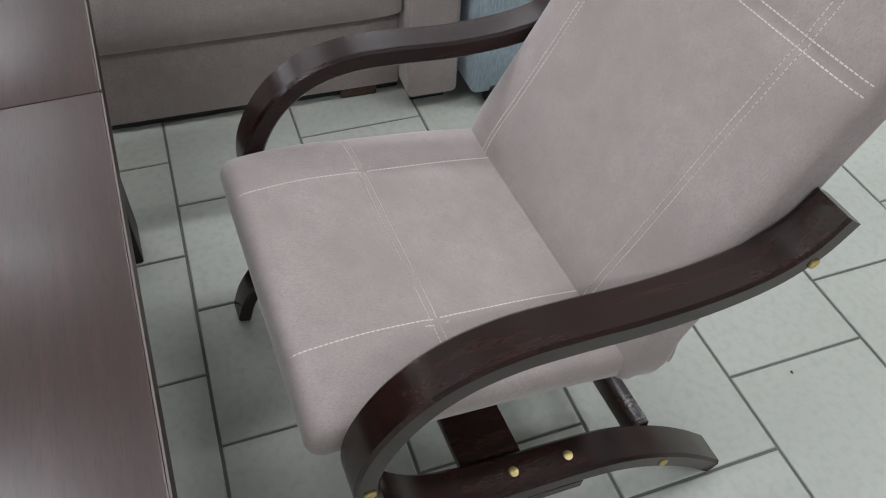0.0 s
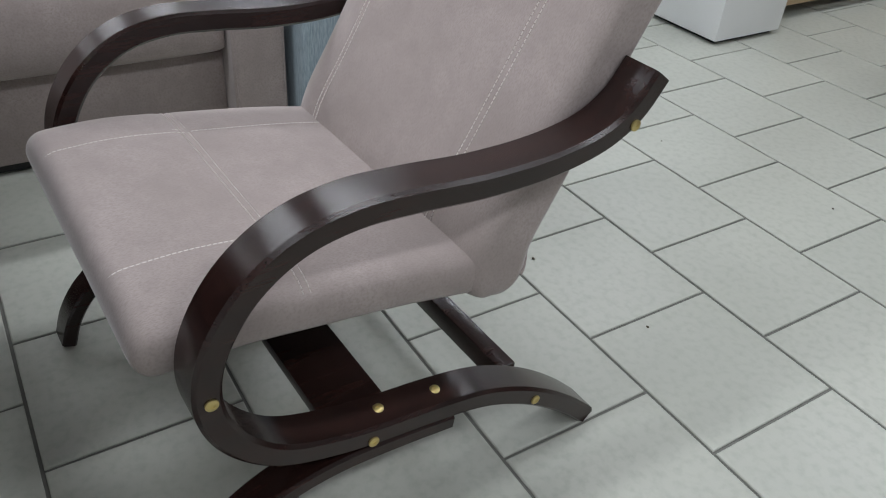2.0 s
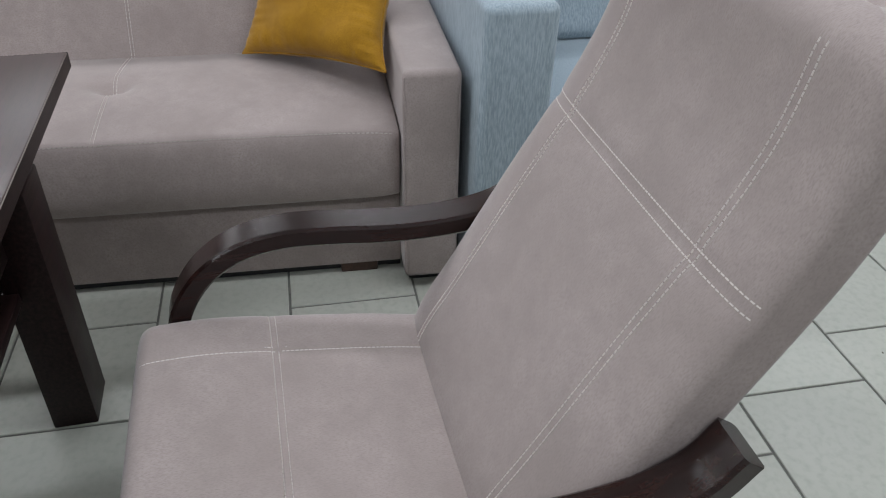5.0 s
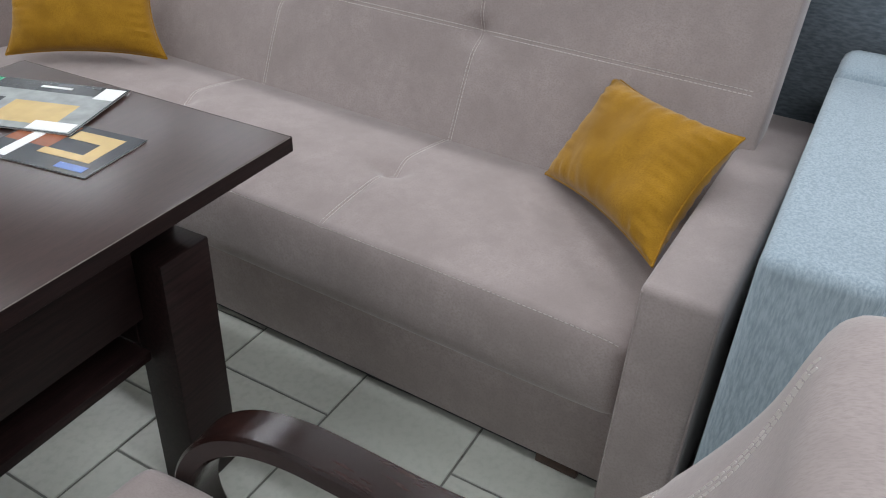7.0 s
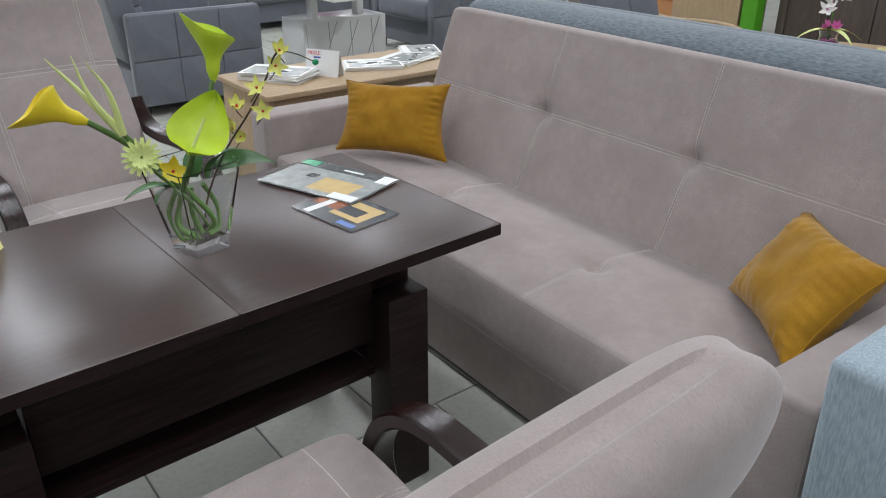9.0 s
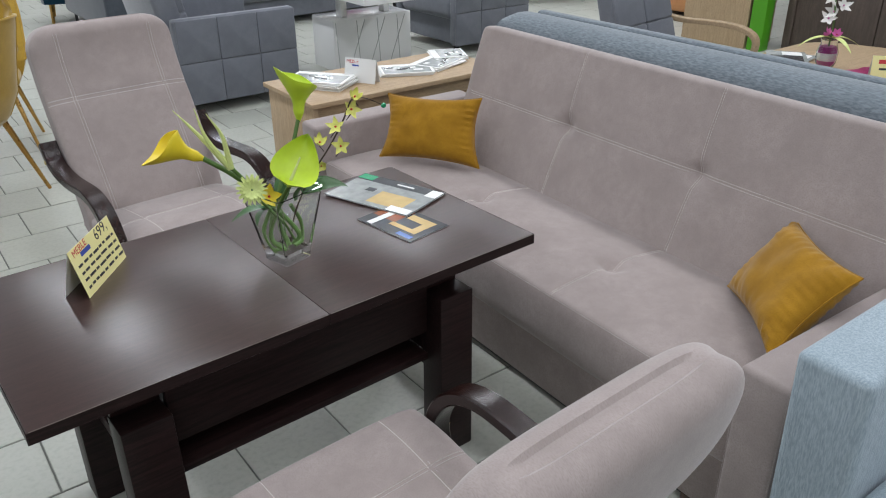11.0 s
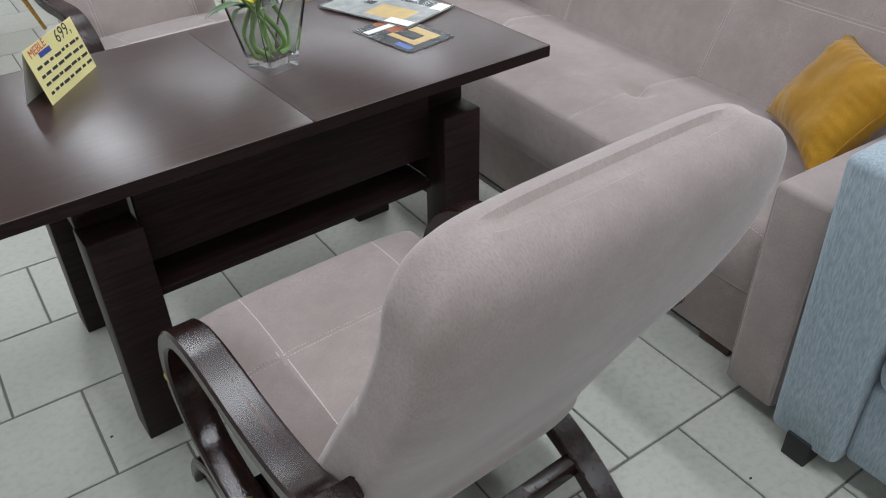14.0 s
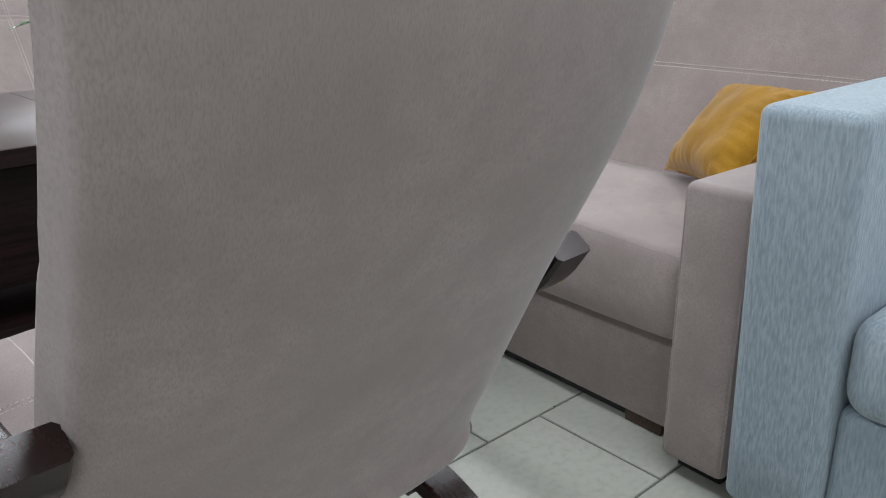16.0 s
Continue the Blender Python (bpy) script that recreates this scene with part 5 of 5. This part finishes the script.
# ---- behind the beige sofa ----
def roll_sofa():
    s = thing("blue_grey_sofa", "blue-grey fabric sofa with thick rolled back edge", "sofa")
    y0, y1 = -1.66, 1.43
    half = (y1 - y0) / 2
    bm, at, tot = cushion_slab([(1.20, 0.30), (1.18, 0.50), (1.14, 0.72), (1.105, 0.90), (1.095, 1.035)], half, lambda u: 0.20 + 0.05 * u, 30, across=20, tip=0.10)
    bmesh.ops.transform(bm, matrix=Matrix(((0, 1, 0, 0), (1, 0, 0, (y0 + y1) / 2), (0, 0, 1, 0), (0, 0, 0, 1))), verts=bm.verts)
    part("back_cushion", bm, "blue_grey", s, "rounded back cushion")
    part("back_panel", prism([(1.31, 0.05), (1.36, 0.05), (1.385, 1.00), (1.32, 1.00)], y0 + 0.02, y1 + 0.06, 0.02, "y", 3), "blue_grey", s)
    part("seat", pad(1.40, 2.05, y0, y1, 0.06, 0.44, 0.05), "blue_grey", s)
    part("base", pad(1.10, 1.33, y0, y1, 0.0, 0.30, 0.01), "blue_grey", s)


roll_sofa()


def lounge_chair():
    c = thing("lounge_chair", "grey quilted lounge chair with bent light wood arms", "armchair", pose(2.74, 1.93, 0, 0, 0, 8) @ Matrix.Scale(1.07, 4))
    b = part("backrest", prism([(0.05, 0.34), (0.17, 0.34), (0.36, 1.00), (0.25, 1.02)], -0.32, 0.32, 0.03, "x", 3), "grey", c)
    grid_panels(b, 2, 3, 0.62, 0.66, 0.04, pose(0, 0.055, 0.36, -17, 0, 0), "grey")
    part("seat", pad(-0.30, 0.30, -0.50, 0.10, 0.30, 0.42, 0.04), "grey", c)
    for s in (-1, 1):
        part("arm", strip([(0.22, 0.57), (0.05, 0.553), (-0.20, 0.56), (-0.36, 0.545), (-0.445, 0.49), (-0.43, 0.37), (-0.36, 0.20), (-0.27, 0.02)], s * 0.36 - 0.03, s * 0.36 + 0.03, 0.028), "oak", c, "bent light wood arm")
        part("leg", strip([(0.24, 0.57), (0.20, 0.34), (0.16, 0.01)], s * 0.36 - 0.028, s * 0.36 + 0.028, 0.026), "oak", c)
    part("rail", box(-0.33, 0.33, -0.34, -0.28, 0.24, 0.30, 0.004), "oak", c)


known = built()
lounge_chair()
settle(known, (2.74, 1.93), (3.009, 2.025), 1.04)


def round_table():
    t = thing("oak_table", "light oak oval table with orchid and pink cloth", "table", pose(2.95, 0.60, 0))
    prof = [(0.30 * math.cos(a) + math.copysign(0.22, math.cos(a)), 0.48 * math.sin(a)) for a in [math.radians(7.5 + 15 * k) for k in range(24)]]
    part("tabletop", prism([(x, y * 1.25) for x, y in prof], 0.57, 0.60, 0.004), "oak", t)
    for x in (-0.3, 0.3):
        for y in (-0.35, 0.35):
            part("leg", tube([(x, y, 0), (x * 0.9, y * 0.9, 0.57)], 0.02, 10, r_end=0.03, per=1), "oak_up", t)


known = built()
round_table()
settle(known, (2.8, 0.6), (2.91, 0.56), 1.035)


def orchid():
    v = thing("orchid_vase", "white artificial orchid in a glass vase of purple sand", "vase", pose(2.685, 0.765, 0.601) @ Matrix.Scale(0.88, 4))
    prof = [(0.035, 0), (0.06, 0.05), (0.062, 0.11), (0.045, 0.16), (0.055, 0.19), (0.052, 0.19), (0.042, 0.16), (0.057, 0.11), (0.055, 0.05), (0.03, 0.008)]
    part("vase", lathe(prof, 24), "glass", v)
    part("sand", lathe([(0.03, 0.009), (0.052, 0.05), (0.054, 0.06)], 24), "pinkp", v, "purple and white layered sand")
    part("sand", lathe([(0.054, 0.0605), (0.056, 0.105)], 24), "whitep", v)
    part("sand", lathe([(0.0555, 0.1055), (0.047, 0.14)], 24), "magenta", v)
    part("stem", tube([(0, 0, 0.12), (0.0, 0.0, 0.28), (-0.01, 0.01, 0.42), (0.0, -0.01, 0.55), (0.025, -0.03, 0.66)], 0.005, 6), "stem", v)
    rg = random.Random(3)
    for k in range(8):
        z = 0.30 + 0.040 * k
        m = pose(0.02 * math.sin(k) - 0.02, -0.01 * k / 7 + (0.045 - 0.003 * k) * math.sin(2.3 * k + 0.6), z, 70 + rg.uniform(-20, 20), rg.uniform(-20, 20), -60 + rg.uniform(-30, 30))
        blossom(v, "orchid_flower", m, 5, 0.062 - 0.003 * k, 0.027, "whitep", "pinkp", rg.uniform(0.2, 0.9), "white orchid blossom with pink heart")
    for a in (-42, 140, 250):
        part("leaf", petal(0.19, 0.04, -0.5, 0.3, rows=12), "lime_pale", v).matrix_basis = pose(0, 0, 0.19, 0, -12, a)
    for a in (60, 180, 300):
        blossom(v, "flower", pose(0.03 * math.cos(radians(a)), 0.03 * math.sin(radians(a)), 0.21, 40, 0, a), 6, 0.04, 0.028, "pinkp", "redp", 0.7)


known = built()
orchid()
bm = bmesh.new()
g = [[bm.verts.new((2.50 + 0.42 * i / 12 + 0.05 * (j / 12), 0.20 + 0.52 * j / 12 - 0.10 * i / 12, 0.603 + 0.006 * noise.noise((i * 0.6, j * 0.6, 1)) + 0.004)) for j in range(13)] for i in range(13)]
for a, b in zip(g, g[1:]):
    for j in range(12):
        bm.faces.new((a[j], a[j + 1], b[j + 1], b[j]))
bmesh.ops.solidify(bm, geom=bm.faces[:], thickness=0.002)
solid("table_cloth", bm, "pinkcloth", "bright pink cloth spread on the oak table", "cloth")
for k, (x, y, a) in enumerate(((2.72, 1.02, 25), (2.74, 1.0, 12), (2.73, 1.01, 35))):
    magazine("printed brochure in a pile on the oak table", pose(x, y, 0.6005 + 0.0055 * k, 0, 0, a), 0.30, 0.21, 0.005, "print_grey", [(-0.9, 0.3, -0.8, 0.8, "print_dark"), (0.35, 0.9, -0.8, 0.2, "paper")], "brochure", "brochures on the oak table")
tent_card("price_card", "yellow price card standing on the pink cloth", pose(2.65, 0.40, 0.612, 0, 0, -50), 0.21, 0.13, "paper_y", 0.06, [("bar", -0.03, 0.105, 0.09, 0.02, "ink_red"), ("bar", 0.0, 0.07, 0.14, 0.01, "ink")])
settle(known, (2.8, 0.6), (2.91, 0.56), 1.035)


# ---- tall furniture on the east side ----
def wardrobe():
    w = thing("wardrobe", "dark brown oak wardrobe with black glass inset", "wardrobe")
    part("body", box(5.02, 5.60, -0.2, 2.44, 0.0, 2.25, 0.004), "brown_oak", w)
    for k in range(6):
        y1 = 1.985 - 0.345 * k
        y0 = y1 - 0.338
        d = part("door", box(4.995, 5.02, y0, y1, 0.06, 0.690, 0.003), "brown_oak", w)
        part("handle", tube([(4.99, y1 - 0.21, 0.635), (4.975, y1 - 0.19, 0.635), (4.975, y1 - 0.08, 0.635), (4.99, y1 - 0.06, 0.635)], 0.009, 8), "black", d)
        d = part("door", box(4.995, 5.02, y0, y1, 0.696, 2.20, 0.003), "brown_oak", w)
        part("pane", box(4.990, 4.9945, y0 + 0.055, y1 - 0.045, 0.785, 2.10, 0.001), "darkglass", d)
        part("handle", tube([(4.99, y1 - 0.21, 0.735), (4.975, y1 - 0.19, 0.735), (4.975, y1 - 0.08, 0.735), (4.99, y1 - 0.06, 0.735)], 0.009, 8), "black", d)
    for y in (2.06, 2.36):
        part("fluting", box(4.972, 4.985, y - 0.02, y + 0.02, 0.0, 2.25, 0.003), "brown_oak", w)
    part("side_post", box(4.985, 5.02, 1.992, 2.42, 0.0, 2.25, 0.003), "brown_oak", w)


known = built()
wardrobe()
solid("green_post", box(4.86, 4.98, 2.54, 2.68, 0, 2.6, 0.006), "green", "bright green painted post with chipped edges", "post")
pn = thing("oak_cabinet", "tall light oak cabinet beside the green post", "cabinet")
part("side", box(4.88, 5.30, 2.72, 3.36, 0, 2.5, 0.004), "oak_up", pn)
part("front", box(4.85, 4.878, 2.70, 3.38, 0, 2.52, 0.003), "oak_up", pn)
sg = thing("hanging_sign", "white printed sign fixed to the green post", "sign", pose(4.80, 2.58, 1.255, 0, 0, -72))
part("sheet", box(-0.26, 0.26, -0.002, 0.002, -0.14, 0.14, 0), "paper", sg, "", False)
writing("BRASS", 0.05, "ink", sg, pose(-0.15, -0.0035, -0.055, 90, 0, 0))
part("print", box(-0.24, -0.06, -0.0032, -0.0022, 0.0, 0.012, 0), "print_grey", sg, "", False)
for x in (0.05, 0.16):
    part("print", box(x - 0.02, x + 0.02, -0.0032, -0.0022, -0.05, -0.01, 0), "ink", sg, "", False)
part("post_clip", box(-0.02, 0.02, 0.002, 0.08, 0.05, 0.09, 0.002), "green", sg)
settle(known, (4.95, 2.2), (5.475, 2.344), 1.064)


def cabinets():
    v = thing("white_vitrine", "tall white display cabinet with pale wood door inset", "cabinet", pose(5.75, 8.9, 0, 0, 0, -38))
    part("body", box(-0.48, 0.48, 0, 0.4, 0, 2.0, 0.004), "white_matt", v)
    d = part("door", box(-0.46, 0.46, -0.02, 0.0, 0.62, 1.95, 0.003), "white_matt", v)
    part("inset", box(-0.24, 0.24, -0.028, -0.021, 0.70, 1.85, 0.002), "oak_up", d)
    for z in (0.08, 0.35):
        dr = part("drawer", box(-0.46, 0.46, -0.02, 0.0, z, z + 0.25, 0.003), "white_matt", v)
        part("knob", lathe([(0.012, 0), (0.016, 0.02), (0.001, 0.024)], 12), "black", dr).matrix_basis = pose(0, -0.02, z + 0.13, 90, 0, 0)
    o = thing("oak_cabinet", "narrow oak cabinet beside the white display cabinet", "cabinet", pose(4.90, 9.55, 0, 0, 0, -38))
    part("body", box(-0.25, 0.25, 0, 0.4, 0, 2.0, 0.004), "oak_up", o)
    part("door", box(-0.24, 0.24, -0.02, 0.0, 0.05, 1.95, 0.003), "brown_oak", o)
    c = thing("white_chest", "white chest of drawers with small electric devices", "chest", pose(5.95, 7.35, 0, 0, 0, -25))
    part("body", box(-0.60, 0.60, 0, 0.42, 0, 0.90, 0.004), "white_matt", c)
    part("top", box(-0.62, 0.62, -0.02, 0.44, 0.90, 0.93, 0.003), "white_matt", c)
    for k in range(3):
        dr = part("drawer", box(-0.58, 0.58, -0.02, 0, 0.06 + 0.28 * k, 0.32 + 0.28 * k, 0.003), "white_matt", c)
        for x in (-0.3, 0.3):
            part("knob", lathe([(0.012, 0), (0.016, 0.02), (0.001, 0.024)], 12), "black", dr).matrix_basis = pose(x, -0.02, 0.19 + 0.28 * k, 90, 0, 0)
    r = thing("desk_phone", "dark desk telephone on the white chest", "telephone", pose(5.55, 7.72, 0.931, 0, 0, -25))
    part("body", prism([(-0.1, 0), (0.1, 0), (0.1, 0.07), (-0.1, 0.03)], -0.12, 0.12, 0.008, "x"), "grey_dark", r)
    part("handset", pad(-0.12, -0.05, -0.1, 0.1, 0.06, 0.10, 0.015), "black", r)


known = built()
cabinets()
settle(known, (5.7, 8.5), (6.681, 9.395), 1.1)
known = built()
block_sofa("sand_sofa", "pale sand corner sofa with loose back cushions", pose(6.05, 5.60, 0, 0, 0, -78), 2.3, 1.15, 0.62, "sand", 2, 0.44, 0.92)
block_sofa("peach_sofa", "peach leather sofa beside the oak cabinet", pose(5.72, 3.98, 0, 0, 0, -80), 0.95, 0.90, 0.78, "orange", 1, 0.44, 0.92)
sh = thing("price_sheet", "white price sheet lying on the sand sofa back", "price card", pose(6.22, 4.72, 0.93, -55, 0, -75))
part("sheet", box(-0.16, 0.16, -0.11, 0.11, -0.001, 0.001, 0), "paper", sh, "", False)
part("print", box(-0.10, 0.10, -0.02, 0.02, 0.0012, 0.002, 0), "ink_red", sh, "", False)
settle(known, (5.9, 4.8), (6.83, 5.13), 1.086)
known = built()
gt = thing("glass_coffee_table", "glass coffee table with chrome legs and red runner", "coffee table", pose(4.95, 5.75, 0, 0, 0, -20))
part("glass_top", box(-0.45, 0.45, -0.30, 0.30, 0.435, 0.45, 0.003), "glass", gt)
part("glass_shelf", box(-0.38, 0.38, -0.24, 0.24, 0.18, 0.19, 0.003), "glass", gt)
for x in (-0.38, 0.38):
    for y in (-0.24, 0.24):
        part("leg", tube([(x, y, 0), (x, y, 0.435)], 0.025, 12, per=1), "chrome", gt)
solid("table_runner", box(-0.22, 0.22, -0.24, 0.24, 0.0, 0.004, 0.001), "redcloth", "red cloth on the glass coffee table", "cloth", pose(4.95, 5.75, 0.4505, 0, 0, 20))
posy("rose_vase", "single red rose in a ribbed white vase", pose(4.97, 5.75, 0.455), "redp", 0.36, 0.02, 3, [(0.04, 0), (0.06, 0.06), (0.055, 0.12), (0.03, 0.19), (0.026, 0.19), (0.04, 0.12), (0.03, 0.01)], "white", 3, 0.06)
settle(known, (4.95, 5.75), (5.83, 6.10), 1.08)

# ---- west and south side, seen past the first chair ----
wb = thing("white_cabinet", "white lacquered low cabinet standing on the tiles", "cabinet")
part("body", box(0.065, 0.60, -2.87, -2.50, 0.018, 1.0, 0.004), "white", wb)
part("plinth", box(0.09, 0.58, -2.85, -2.53, 0.0, 0.018, 0.001), "black", wb)
oc = thing("oak_sideboard", "light oak sideboard with open base", "sideboard")
part("body", box(0.20, 0.75, -4.3, -2.93, 0.10, 1.0, 0.004), "oak", oc)
part("frame", box(0.17, 0.199, -4.3, -2.93, 0.06, 0.12, 0.003), "oak", oc)
for y in (-2.98, -4.25):
    part("leg", box(0.19, 0.26, y - 0.035, y + 0.035, 0.0, 0.10, 0.003), "oak_up", oc)


def brown_sofa():
    s = thing("brown_sofa", "brown suede sofa on light wooden feet", "sofa")
    part("arm", prism([(-2.335, 0.06), (-3.25, 0.06), (-3.25, 0.66), (-2.29, 0.66)], -1.20, -0.920, 0.025, "x", 4), "brown_sofa", s)
    part("body", pad(-2.9, -1.2, -3.25, -2.36, 0.06, 0.44, 0.03), "brown_sofa", s)
    part("arm", pad(-3.15, -2.9, -3.25, -2.33, 0.06, 0.66, 0.03), "brown_sofa", s)
    part("seam", tube([(-0.918, -2.36, 0.42), (-0.917, -2.8, 0.42), (-0.918, -3.2, 0.42)], 0.003, 6), "brown_sofa", s)
    part("seam", tube([(-0.97, -2.314, 0.42), (-1.05, -2.312, 0.42), (-1.19, -2.314, 0.42)], 0.003, 6), "brown_sofa", s)
    part("back", pad(-3.1, -1.0, -3.45, -3.2, 0.06, 0.9, 0.05), "brown_sofa", s)
    for x in (-1.0, -3.05):
        for y in (-2.36, -3.2):
            part("foot", box(x - 0.045, x + 0.045, y - 0.03, y + 0.03, 0, 0.061, 0.003), "oak", s)
    part("slider", box(-2.8, -1.1, -2.42, -2.40, 0.008, 0.061, 0.002), "black", s)


brown_sofa()


# ---- tiled floor: pieces last ----
def build_floor():
    fl = solid("floor", box(X0 - 0.2, X1 + 0.2, Y0 - 0.2, Y1 + 0.2, -0.06, -0.004, r=0), "grout", "dull greenish beige ceramic tiles with dark joints", "floor", kind="structure", smooth=False)
    p, j = 0.33, 0.0065
    a, b = (p - j) / 2, 0.0022
    v = [(-a, -a, -0.0045), (a, -a, -0.0045), (a, a, -0.0045), (-a, a, -0.0045), (-a, -a, -0.0014), (a, -a, -0.0014), (a, a, -0.0014), (-a, a, -0.0014),
         (b - a, b - a, 0), (a - b, b - a, 0), (a - b, a - b, 0), (b - a, a - b, 0)]
    f = [(8, 9, 10, 11)] + [(i, (i + 1) % 4, 4 + (i + 1) % 4, 4 + i) for i in range(4)] + [(4 + i, 4 + (i + 1) % 4, 8 + (i + 1) % 4, 8 + i) for i in range(4)]
    me = bpy.data.meshes.new("tile")
    me.from_pydata(v, [], f)
    me.materials.append(M["tile"])
    vs, fs = [], []
    rng = random.Random(5)
    for r in range(int(Y0 / p) - 1, int(Y1 / p) + 1):
        off = 0.0 if r % 2 == 0 else p / 2
        for c in range(int(X0 / p) - 1, int(X1 / p) + 1):
            x, y = (c + 0.5) * p + off, (r + 0.5) * p
            dz = rng.uniform(-0.0004, 0.0004)
            if -2.5 < x < 0.95 and -2.9 < y < 0.42:
                ob = new("tile", me)
                ob.parent = fl
                ob.location = (x, y, dz)
            else:
                k = len(vs)
                vs += [(x + q[0], y + q[1], dz + q[2]) for q in v]
                fs += [tuple(k + i for i in g) for g in f]
    rest = bpy.data.meshes.new("far_tiles")
    rest.from_pydata(vs, [], fs)
    rest.materials.append(M["tile"])
    ob = new("far_tiles", rest)
    ob.parent = fl
    tagged(ob, kind="stuff")


build_floor()

bm = bmesh.new()
rng = random.Random(21)
for x, y in [(0.053, -0.331), (-0.72, -1.05), (-1.02, -1.12), (-1.45, -1.62), (-0.42, -1.75), (-0.15, -0.86), (-1.3, 0.12), (-0.9, -1.9)]:
    r = rng.uniform(0.002, 0.004)
    bmesh.ops.create_icosphere(bm, subdivisions=1, radius=r, matrix=Matrix.LocRotScale((x, y, r * 0.5), None, (1.3, 0.9, 0.5)))
solid("crumbs", bm, "twig", "scattered specks of dirt on the tiles", "dirt", kind="stuff")

# ---- the plan at its true size ----
for ob in [o for o in bpy.data.objects if o.parent is None and o is not cam]:
    ob.matrix_basis = Matrix.Scale(SIZE, 4) @ ob.matrix_basis
